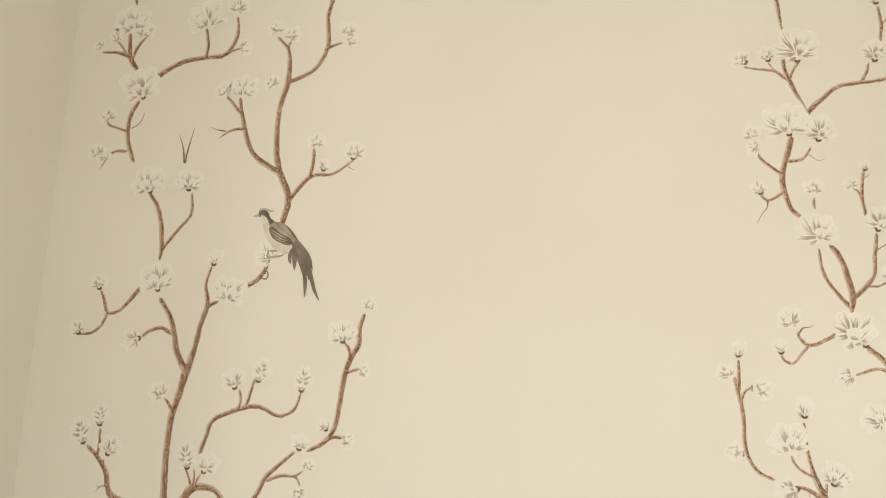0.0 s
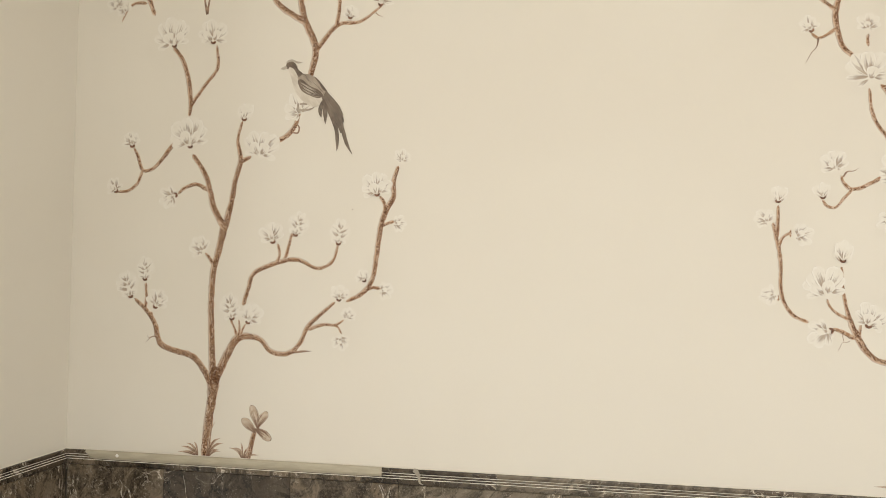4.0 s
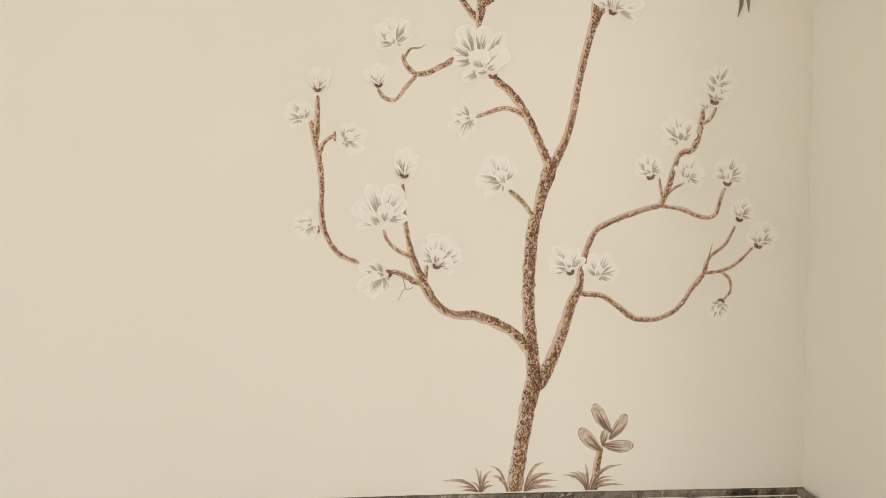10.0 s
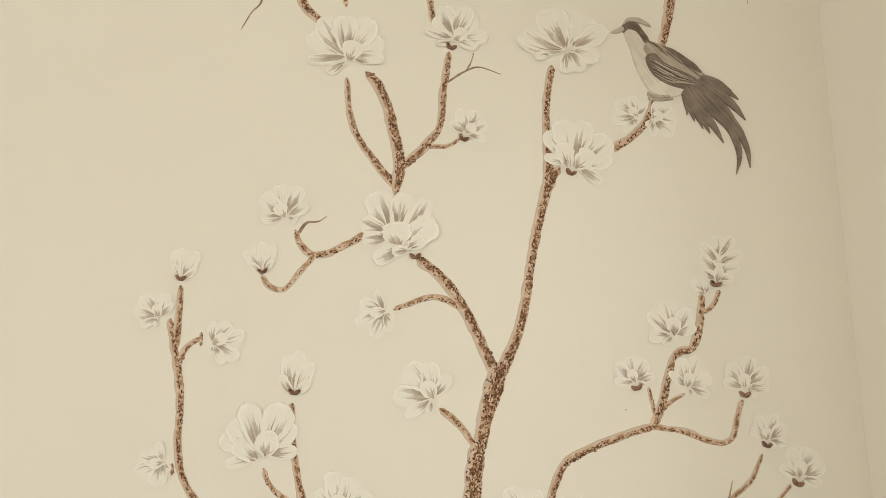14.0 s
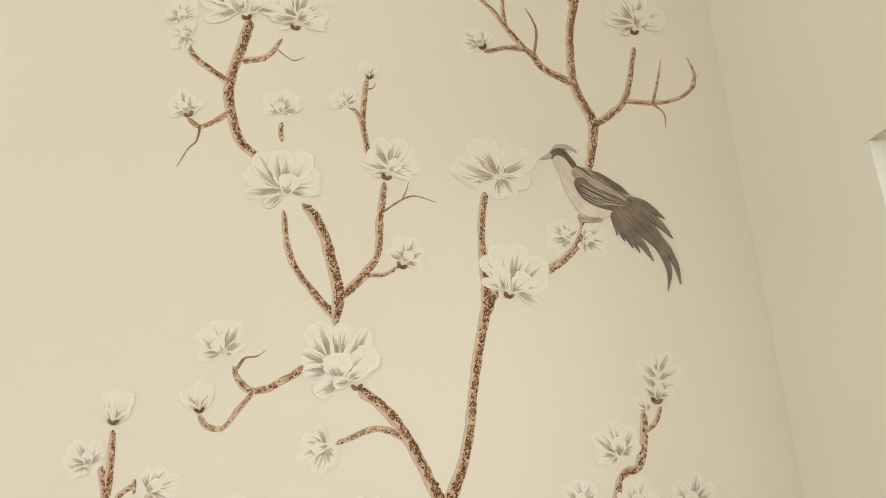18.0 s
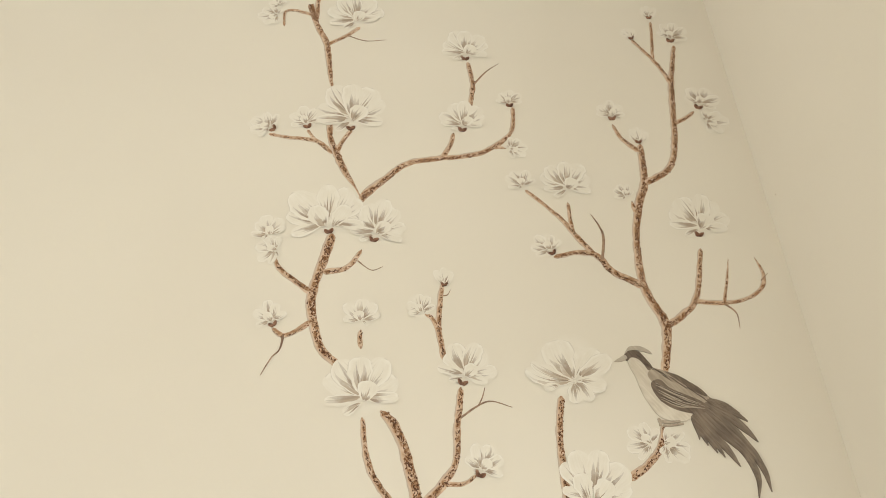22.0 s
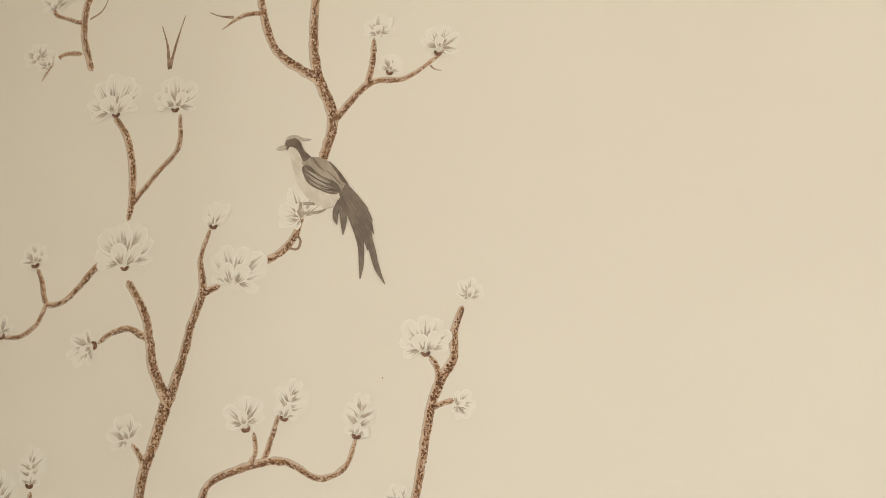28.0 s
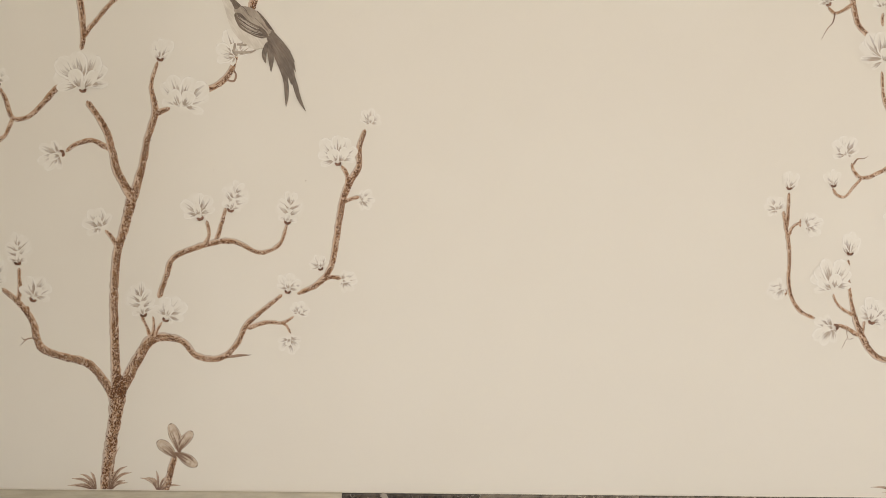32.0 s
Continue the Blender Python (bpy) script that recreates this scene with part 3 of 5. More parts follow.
for x, pts, thick in (
        (-0.288, [(-0.008, 0.839, 0.3), (0.0, 0.822, 0.9), (-0.004, 0.799, 1.0), (0.004, 0.777, 0.8), (0.006, 0.744, 0.3)], 0.0022),
        (-0.286, [(0.0, 0.824, 0.4), (0.017, 0.813, 1.0), (0.027, 0.789, 1.2), (0.029, 0.766, 0.9), (0.042, 0.744, 0.3)], 0.0024),
        (-0.073, [(-0.008, 0.868, 0.3), (0.0, 0.834, 0.8), (0.006, 0.789, 0.6), (0.010, 0.755, 0.9), (0.047, 0.710, 1.2)], 0.0014),
        (-0.095, [(-0.033, 0.803, 0.3), (0.0, 0.772, 1.0), (0.025, 0.742, 0.5)], 0.0015),
        (0.173, [(-0.027, 0.806, 0.4), (0.0, 0.787, 1.0), (0.027, 0.772, 0.8), (0.050, 0.748, 0.4)], 0.0017),
        (0.071, [(0.030, 0.800, 0.3), (0.0, 0.763, 1.0), (-0.027, 0.723, 0.5)], 0.0013),
        (0.550, [(-0.002, 0.876, 0.7), (0.012, 0.841, 1.1), (0.006, 0.820, 1.0), (-0.008, 0.803, 1.0), (-0.013, 0.785, 0.6)], 0.0022),
        (0.555, [(0.000, 0.876, 0.6), (0.016, 0.841, 0.9), (0.012, 0.822, 0.9), (-0.002, 0.806, 0.8), (0.010, 0.800, 0.9), (0.014, 0.770, 0.8), (0.006, 0.740, 0.5)], 0.0014),
        (0.576, [(0.008, 0.876, 0.5), (0.0, 0.847, 1.0), (0.0, 0.814, 0.9), (-0.008, 0.792, 1.1), (-0.013, 0.747, 0.6)], 0.0022),
        (0.702, [(0.0, 0.829, 0.3), (0.007, 0.805, 1.0), (0.013, 0.772, 0.5)], 0.0014),
        (0.957, [(-0.018, 0.862, 0.4), (-0.022, 0.842, 1.0), (-0.008, 0.822, 1.1), (0.014, 0.812, 0.8), (0.030, 0.800, 0.4)], 0.0022),
        (0.957, [(-0.008, 0.846, 0.6), (0.004, 0.862, 0.9), (0.022, 0.858, 0.8), (0.026, 0.842, 0.6), (0.014, 0.832, 0.4)], 0.0017),
        (1.302, [(0.0, 0.868, 0.5), (0.007, 0.832, 1.0), (-0.002, 0.805, 0.6), (0.003, 0.770, 0.9)], 0.0024)):
    stone_vein(x, pts, thick)
stone_vein(2.262, [(0.006, 0.862, 0.6), (0.002, 0.840, 1.4), (0.004, 0.810, 1.0), (0.000, 0.770, 0.3)], 0.0036)
stone_vein(2.395, [(0.030, 0.860, 0.3), (0.012, 0.830, 0.9), (-0.018, 0.795, 1.0), (-0.050, 0.765, 0.7), (-0.085, 0.730, 0.2)], 0.0028)


# ---- paper tape over the rail ----
def masking_tape(x0, x1):
    rows = 60
    verts, faces = [], []
    for i in range(rows + 1):
        s = i / rows
        x = x0 + (x1 - x0) * s
        # the torn end runs out in a round tongue
        run = min(1.0, (x - x0) / 0.03)
        low = RAIL - 0.004 - 0.021 * math.sqrt(max(0.0, 1 - (1 - run) ** 2))
        wave = 0.0004 * noise.noise((x * 30, 0, 0))
        lift = 0.0008 + 0.0004 * noise.noise((x * 12, 5, 0))
        for y, z in ((-0.004, RAIL + 0.0010), (-0.0112 - lift * 0.5, RAIL + 0.0008), (-0.0121 - lift, RAIL - 0.002), (-0.0121 - lift, (RAIL + low) / 2), (-0.0121 - lift, low + wave), (-0.0115, low + wave)):
            verts.append((x - x0, y, z - RAIL))
    for i in range(rows):
        for j in range(5):
            q = i * 6 + j
            faces.append((q, q + 6, q + 7, q + 1))
    ob = tagged(new("masking_tape", mesh_of("masking_tape", verts, faces, paper_tape)), "long strip of beige masking tape stuck over the marble rail", "tape")
    ob.location = (x0, 0, RAIL)
    return ob


masking_tape(-0.420, 0.556)
bm = bmesh.new()
bmesh.ops.create_uvsphere(bm, u_segments=14, v_segments=8, radius=0.0055, matrix=Matrix.Diagonal((1, 0.35, 1, 1)))
me = bpy.data.meshes.new("wall_plug")
bm.to_mesh(me), bm.free()
me.materials.append(white_paint)
me.shade_smooth()
plug = tagged(new("paint_drop", me), "round drop of white paint dried on the tape", "paint drop")
plug.location = (-0.308, -0.0128, 0.914)


def plaster_smear(x, z):
    """A thin crooked run of plaster over the rail."""
    rows = curve_points([(0.0, 0.0, 0.006), (0.009, -0.006, 0.0062), (0.016, -0.016, 0.0048), (0.017, -0.028, 0.0036), (0.020, -0.036, 0.0026), (0.030, -0.041, 0.0008)], 0.002)
    v, f, _ = stroke(rows, 0.0008, 0.35, 91, 0.0004)
    ob = tagged(new("plaster_smear", mesh_of("plaster_smear", v, f, smear_paint)), "thin crooked run of dried pale plaster on the marble rail", "plaster smear")
    ob.location = (x, -0.0118, z)


plaster_smear(0.652, RAIL - 0.001)


def paint_speck(x, y, z, size, turn=0):
    """A dried fleck of brown paint, a low dome a few millimetres across."""
    bm = bmesh.new()
    bmesh.ops.create_uvsphere(bm, u_segments=10, v_segments=6, radius=size, matrix=Matrix.Diagonal((1.0, 0.3, 1.3, 1)))
    for vert in bm.verts:
        vert.co *= 1 + 0.25 * noise.noise(vert.co * 900 + Vector((x, z, y)) * 40)
    me = bpy.data.meshes.new("paint_speck")
    bm.to_mesh(me), bm.free()
    me.materials.append(tendril_paint)
    me.shade_smooth()
    ob = tagged(new("paint_speck", me), "tiny fleck of dried brown paint on the cream wall", "paint fleck", "paint flecks on the walls")
    ob.matrix_world = pose(x, y, z, 0, 0, turn)


for x, z, size in ((2.281, 1.510, 0.0008), (0.450, 1.688, 0.0012), (0.226, 1.708, 0.0006)):
    paint_speck(x, -0.0001, z, size)
paint_speck(EAST + 0.0012, -0.303, 1.462, 0.0016, 60)
paint_speck(WEST + 0.0001, -0.045, 3.153, 0.0026, -90)
paint_speck(WEST + 0.0001, -0.043, 3.169, 0.0016, -90)
paint_speck(EAST - 0.0001, -0.035, 2.370, 0.0011, 90)


# ---- painted trees ----
def thing(name, x, z, label, category, group=""):
    ob = tagged(new(name), label, category, group)
    ob.location = (x, 0.0, z)
    return ob


def painted_tree(x, z, label):
    return thing("painted_tree", x, z, label, "painted tree", "painted trees on the wall")


def painted_sapling(x, z):
    return thing("painted_sapling", x, z, "small painted sapling with four grey-brown leaves beside the tree foot", "painted plant", "painted saplings")


def painted_grass(x, z):
    return thing("painted_grass", x, z, "tuft of painted brown grass blades growing from the rail", "painted grass", "painted grass tufts")


def bark_dabs(rows, lift, rng):
    """Small dark curls, commas and hooks of paint, crowded along one side of a bough."""
    verts, faces = [], []
    lean = sum((b[1] - a[1]) + (b[0] - a[0]) for a, b in zip(rows, rows[1:]))
    side = 1.0 if lean >= 0 else -1.0
    for i, ((x0, z0, w0), (x1, z1, w1)) in enumerate(zip(rows, rows[1:])):
        size = math.hypot(x1 - x0, z1 - z0)
        if size < 1e-6:
            continue
        tx, tz = (x1 - x0) / size, (z1 - z0) / size
        half = (w0 + w1) / 2
        low, high = (-0.80, 0.90) if half > 0.0125 else (-0.50, 0.86) if half > 0.0085 else ((-0.30, 0.80) if half > 0.005 else (-0.10, 0.62))
        want = size * half * (high - low) / 0.0000125 * 1.6
        crowd = 0.6 + 0.9 * (noise.noise((x0 * 38, z0 * 38, 3.0)) + 0.45)
        count = int(want * max(crowd, 0.15) + rng.random())
        for _ in range(count):
            u = side * (low + (high - low) * rng.random() ** 0.8)
            s = rng.random()
            cx, cz = x0 + (x1 - x0) * s + tz * u * half, z0 + (z1 - z0) * s - tx * u * half
            long = rng.uniform(0.0026, 0.0062) * min(1.0, 0.5 + half / 0.014)
            thick = long * rng.uniform(0.14, 0.26)
            turn = math.atan2(tz, tx) + rng.choice((0.5, -0.6, 2.5, 3.6, 0.1)) + rng.uniform(-0.5, 0.5)
            curl = rng.choice((-1, 1)) * rng.uniform(0.5, 2.6)
            px, pz, n, y = cx - 0.5 * long * math.cos(turn), cz - 0.5 * long * math.sin(turn), len(verts), -(lift + 0.00012 * rng.random())
            for j, t in enumerate((0.35, 1.0, 0.8, 0.15)):
                a = turn + curl * (j / 3 - 0.4)
                verts += [(px - math.sin(a) * thick * t, y, pz + math.cos(a) * thick * t), (px + math.sin(a) * thick * t, y, pz - math.cos(a) * thick * t)]
                px, pz = px + math.cos(a) * long / 3, pz + math.sin(a) * long / 3
            faces += [(n + 2 * j, n + 2 * j + 1, n + 2 * j + 3, n + 2 * j + 2) for j in range(3)]
    return verts, faces


def limb(owner, name, pts):
    """A painted bough: control points x, z and full width, in millimetres from the foot of its tree."""
    thin = name in ("tendril", "thorn", "leaf_sprig")
    wide = max(w for _, _, w in pts)
    rows = curve_points([(x / 1000, z / 1000, w / 2000 * (0.78 if thin else (0.97 if owner.location.x < 1.0 or z > 1500 else 1.04) + 0.08 * min(1.0, max(0.0, (w - 12) / 8)))) for x, z, w in pts], 0.003 if wide < 8 else 0.005)
    if not thin:
        # the brush lifts off in a round, slightly ragged end
        run = [0.0]
        for a, b in zip(rows, rows[1:]):
            run.append(run[-1] + math.hypot(b[0] - a[0], b[1] - a[1]))
        width = [r[2] for r in rows]
        for r, w, d in zip(rows, width, run):
            near = min(d, run[-1] - d) / (1.5 * w + 1e-6)
            r[2] = w * (0.25 + 0.75 * math.sqrt(max(0.0, 1 - (1 - min(near, 1.0)) ** 2)))
    lift, relief = next_layer(), 0.00022
    v, f, uv = stroke(rows, relief, 0.34 if wide < 16 else 0.22, order[0] + 1, lift)
    bough = part(name, mesh_of(name, v, f, tendril_paint if thin else branch_paint, uv), owner)
    if not thin:
        v, f = bark_dabs(rows, lift + relief + 0.00024, random.Random(order[0] * 11 + 5))
        if f:
            tagged(part("bark_mark", mesh_of("bark_mark", v, f, dab_paint, smooth=False), bough), "dark curly dabs of bark paint", kind="stuff")


def petal(owner, shades, hub, angle, length, width, bend, layer, rng, streaks, reach):
    """One petal from the hub in a direction (degrees clockwise from up): a thin film of paint, with grey strokes fanning from its foot."""
    n, cols = 14, (-1.0, -0.93, -0.76, -0.38, 0.0, 0.38, 0.76, 0.93, 1.0)
    verts, uvs, faces = [], [], []
    x, z = hub
    skew, ripple, seed = rng.uniform(-0.16, 0.16), rng.uniform(0.16, 0.32), rng.uniform(0, 60)
    broad = rng.uniform(0.58, 0.68)
    last, spine = 0.0, []
    for i in range(n + 1):
        s = math.sin(math.pi / 2 * (i / n)) ** 0.9
        a = radians(angle + bend * (s - 0.3))
        x, z = x + math.sin(a) * length * (s - last), z + math.cos(a) * length * (s - last)
        last = s
        if s < broad:
            half = 0.16 + 0.84 * math.sin(math.pi / 2 * s / broad) ** 0.9
        else:
            half = math.sqrt(max(0.0, 1 - ((s - broad) / (1 - broad)) ** 2.4))
        half = width / 2 * max(half, 0.06) * (1 + ripple * noise.noise((s * 4, seed, 0)) + 0.45 * ripple * noise.noise((s * 13, seed, 4)))
        spine.append((s, x, z, a, half))
        for u in cols:
            w = u + skew * (1 - u * u)
            verts.append((x + math.cos(a) * w * half, -(layer + 0.0004 + (0.00002 if abs(u) < 1 and i < n else 0.0)), z - math.sin(a) * w * half))
            uvs.append((u, s))
    m = len(cols)
    for i in range(n):
        for j in range(m - 1):
            q = i * m + j
            faces.append((q, q + 1, q + m + 1, q + m))
    part("petal", mesh_of("petal", verts, faces, petal_paint, uvs), owner)
    # the strokes
    sv, sf, su = shades
    places = np.array([row[0] for row in spine])
    for i in range(streaks + 2):
        u0 = (-0.74 + 1.48 * (i + 0.5) / (streaks + 2)) + rng.uniform(-0.12, 0.12)
        start, end = rng.uniform(0.02, 0.20), reach * (1 - 0.35 * abs(u0)) * rng.uniform(0.55, 1.40)
        thick = width * rng.choice((0.024, 0.038, 0.06, 0.09)) * rng.uniform(0.85, 1.2) * (1.3 if width < 0.028 else 1.0)
        drift, k0 = rng.uniform(-0.10, 0.10), len(sv)
        for j in range(8):
            t = j / 7
            s = min(start + (end - start) * t, 0.97)
            sx, sz, a, half = (float(np.interp(s, places, [row[c] for row in spine])) for c in (1, 2, 3, 4))
            u = u0 * (0.75 + 0.25 * t) + drift * t * t
            w = u + skew * (1 - u * u)
            th = thick * (0.42 + 0.58 * math.sin(math.pi * t)) if t < 0.5 else thick * max(0.0, 1 - (t - 0.5) / 0.5) ** 0.9
            th *= 1 + 0.30 * noise.noise((t * 5, seed, i * 3.1))
            for sign in (-1, 1):
                sv.append((sx + math.cos(a) * (w * half + sign * th), -(layer + 0.00044 + 0.000005 * i), sz - math.sin(a) * (w * half + sign * th)))
                su.append((0.5, t))
        sf += [(k0 + 2 * j, k0 + 2 * j + 1, k0 + 2 * j + 3, k0 + 2 * j + 2) for j in range(7)]


# petals of each kind of blossom, back to front: place along and beside its axis, direction, length, width, bend, strokes and how far they run
PETALS = {
    "bud": [(-0.9, 0.0, 0, 1.90, 0.84, 0, 3, 0.60), (-0.9, -0.06, -26, 1.72, 0.86, 16, 3, 0.62), (-0.9, 0.06, 28, 1.66, 0.84, -16, 3, 0.62), (-0.95, -0.05, -48, 1.05, 0.50, 22, 3, 0.8), (-0.95, 0.05, 44, 1.00, 0.50, -20, 3, 0.8)],
    "fan": [(-0.42, 0.0, -4, 1.42, 0.86, 0, 4, 0.78), (-0.45, -0.05, -42, 1.32, 0.82, 10, 4, 0.76), (-0.45, 0.05, 40, 1.30, 0.80, -10, 4, 0.74),
            (-0.48, -0.1, -84, 1.02, 0.54, 14, 3, 0.75), (-0.48, 0.1, 82, 1.00, 0.52, -14, 3, 0.72), (-0.55, 0.02, 12, 0.74, 0.60, 0, 2, 0.6), (-0.55, -0.1, -126, 0.46, 0.32, 0, 1, 0.8)],
    "spray": [(0.10, 0.0, -16, 0.86, 0.52, 8, 2, 0.8), (0.10, 0.0, 24, 0.86, 0.50, -8, 2, 0.8), (-0.18, 0.0, -58, 0.92, 0.50, 12, 2, 0.78), (-0.18, 0.0, 56, 0.96, 0.52, -12, 2, 0.78),
              (-0.50, 0.0, -62, 0.92, 0.48, 10, 2, 0.75), (-0.50, 0.0, 60, 0.95, 0.50, -10, 2, 0.75), (-0.82, -0.05, -74, 0.62, 0.42, 0, 2, 0.7), (-0.82, 0.05, 78, 0.60, 0.42, 0, 1, 0.7), (-0.95, 0.0, 4, 0.62, 0.42, 0, 2, 0.7)],
    "wide": [(-0.30, 0.05, -24, 1.40, 1.00, 10, 5, 0.62), (-0.30, 0.10, 32, 1.15, 0.66, -6, 3, 0.55), (-0.30, 0.10, 64, 1.15, 0.56, -8, 3, 0.60), (-0.32, 0.12, 98, 0.88, 0.50, 6, 3, 0.62),
             (-0.30, 0.02, -86, 1.42, 0.46, 62, 2, 1.0), (-0.30, 0.02, -66, 1.30, 0.34, 40, 3, 0.95), (-0.34, 0.10, 140, 0.66, 0.44, 20, 2, 0.7), (-0.36, 0.05, 182, 0.60, 0.46, -20, 2, 0.75), (-0.42, -0.35, -100, 0.46, 0.26, 0, 1, 0.9)],
    "cup": [(-0.12, -0.26, -22, 1.16, 0.84, 8, 4, 0.85), (-0.05, -0.02, 5, 1.14, 0.66, 0, 4, 0.82), (-0.12, 0.28, 28, 1.02, 0.70, -6, 4, 0.78), (-0.05, -0.36, -74, 0.68, 0.58, 24, 3, 0.85), (-0.28, -0.30, -104, 0.68, 0.48, 10, 3, 0.8),
            (-0.52, 0.08, 50, 1.20, 0.80, -8, 4, 0.66), (-0.62, 0.10, -116, 0.84, 0.56, -14, 4, 0.7), (-0.56, 0.02, -12, 0.80, 0.82, 4, 3, 0.5), (-0.62, 0.22, 60, 0.62, 0.48, 0, 3, 0.75), (-0.66, 0.24, -90, 0.50, 0.34, -20, 2, 0.8)],
    "open": [(-0.40, -0.04, -66, 1.24, 0.78, 16, 4, 0.80), (-0.40, 0.04, 62, 1.20, 0.76, -16, 4, 0.74), (-0.36, 0.0, -34, 1.40, 0.92, 8, 5, 0.80), (-0.36, 0.0, 30, 1.36, 0.90, -8, 5, 0.76), (-0.34, 0.0, -2, 1.40, 0.80, 0, 5, 0.74),
             (-0.44, -0.05, -96, 1.06, 0.44, 14, 3, 0.85), (-0.44, 0.05, 94, 1.00, 0.46, -14, 3, 0.75), (-0.58, 0.04, 20, 0.70, 0.62, -6, 3, 0.65), (-0.62, -0.05, -122, 0.60, 0.32, 0, 2, 0.9)],
    "bloom": [(-0.45, -0.12, -66, 1.24, 0.70, 18, 4, 0.78), (-0.45, 0.15, 64, 1.18, 0.66, -16, 4, 0.75), (-0.42, -0.10, -34, 1.46, 0.92, 10, 5, 0.70), (-0.42, 0.12, 32, 1.40, 0.86, -8, 5, 0.70), (-0.42, 0.02, 0, 1.46, 0.84, 0, 5, 0.66),
              (-0.56, -0.2, -102, 0.98, 0.46, 12, 3, 0.75), (-0.56, 0.2, 102, 0.90, 0.44, -12, 3, 0.72), (-0.66, -0.1, -22, 0.86, 0.72, 14, 3, 0.55), (-0.72, 0.08, 40, 0.98, 0.62, -10, 3, 0.58)],
}


def blossom(tree, x, z, r, facing, kind, cup=False, under=False):
    """A painted magnolia blossom about a centre (millimetres from the tree's foot), r its half size, facing in degrees from up."""
    order[0] += 1
    rng = random.Random(order[0] * 7 + 3)
    x, z, r = x / 1000, z / 1000, r / 1000
    fx, fz = math.sin(radians(facing)), math.cos(radians(facing))

    def on_axis(d, side=0.0):
        return (x + fx * d * r + fz * side * r, z + fz * d * r - fx * side * r)

    # the wash behind the petals, its edge sunk into the wall
    low = 0.00006 + 0.0000008 * order[0]
    verts, uvs, faces = [(x, -low, z)], [(0.0, 0.0)], []
    for reach, y in ((0.6, -low), (1.0, 0.00012)):
        for i in range(24):
            a = 2 * math.pi * i / 24
            w = 1.12 * r * reach * (1 + 0.18 * noise.noise((math.cos(a) * 1.6, math.sin(a) * 1.6, order[0] * 1.7)))
            verts.append((x + w * math.cos(a), y, z + w * math.sin(a)))
            uvs.append((reach, 0.0))
    for i in range(24):
        j = (i + 1) % 24
        faces += [(0, 1 + j, 1 + i), (1 + i, 1 + j, 25 + j, 25 + i)]
    flower = part("blossom", mesh_of("blossom", verts, faces, white_wash, uvs), tree)
    shades = ([], [], [])
    mirror = -1 if kind in ("bloom", "fan", "bud", "spray") and rng.random() < 0.5 and not (kind == "bloom" and r > 0.05) else 1
    for step, (d, side, angle, length, width, bend, streaks, reach) in enumerate(PETALS[kind]):
        petal(flower, shades, on_axis(d, mirror * side), facing + mirror * angle + rng.uniform(-8, 8), 0.98 * r * length * rng.uniform(0.90, 1.08), r * width * rng.uniform(0.84, 1.04),
              mirror * bend + rng.uniform(-10, 10), 0.00012 * step + (0.0 if under else 0.0006), rng, streaks + rng.choice((0, 1, 1, 2)), reach)
    part("shading", mesh_of("shading", *shades[:2], petal_shade, shades[2], smooth=False), flower, "grey-brown brush strokes")
    if cup:
        foot = {"bud": -0.98, "spray": -1.04, "open": -0.86}.get(kind, -0.86)
        verts, faces, uvs = [], [], []
        size = min(0.26 * r, 0.0078) + 0.0030
        cx, cz = on_axis(foot - 0.04, 0.45 if kind == "cup" else 0.0)
        for a in (-48, 46):
            d = radians(facing + a)
            rows = [np.array((cx + math.sin(d) * size * s, cz + math.cos(d) * size * s, size * 0.36 * math.sqrt(max(0.02, 1 - (2 * s - 1.05) ** 2)) * (1 - 0.35 * s))) for s in (0, 0.1, 0.25, 0.4, 0.55, 0.7, 0.85, 0.95, 1.0)]
            v2, f2, u2 = stroke(rows, 0.0004, 0.2, order[0] + a, 0.0024 + 0.0001 * (a + 50) / 50)
            faces += [tuple(len(verts) + i for i in fc) for fc in f2]
            verts += v2
            uvs += u2
        part("calyx", mesh_of("calyx", verts, faces, calyx_paint, uvs), flower, "dark brown calyx")


# ---- painted birds: flat shapes joined into one plain mesh each ----
SLOTS = ["pale", "mid", "grey", "dark", "tail", "black"]


def flat_shape(pieces, tone, pts):
    pieces.append((tone, "shape", pts))


def flat_stroke(pieces, tone, pts):
    pieces.append((tone, "stroke", pts))


def wing_feathers(pieces, high, low, tip, sag):
    """Fine light and dark brush lines that run back from the front of a wing and gather towards its tip."""
    rng = random.Random(int(high[0]))
    for i in range(15):
        s = i / 14
        a = (high[0] + (low[0] - high[0]) * s + 9 * math.sin(math.pi * s) * (i % 2), high[1] + (low[1] - high[1]) * s)
        reach = rng.uniform(0.55, 1.0)
        b = (a[0] + (tip[0] - a[0]) * reach, a[1] + (tip[1] + 9 * (0.5 - s) - a[1]) * reach)
        mid = ((a[0] + b[0]) / 2, (a[1] + b[1]) / 2 - sag * (0.4 + s))
        pieces.append((("grey", "black", "mid")[i % 3], "line", [(*a, 0.6), (*mid, rng.uniform(1.1, 2.0)), (*b, 0.4)]))


def back_lines(pieces, a, b, c):
    """Short dark hatching along the neck and back."""
    rng = random.Random(int(a[0]) + 5)
    for i in range(12):
        s = i / 11
        x = (1 - s) ** 2 * a[0] + 2 * s * (1 - s) * b[0] + s * s * c[0] - rng.uniform(0, 7)
        z = (1 - s) ** 2 * a[1] + 2 * s * (1 - s) * b[1] + s * s * c[1] - rng.uniform(1, 7)
        pieces.append(("dark", "line", [(x, z, 0.5), (x + 7, z - 5, 1.6), (x + 14, z - 12, 0.4)]))


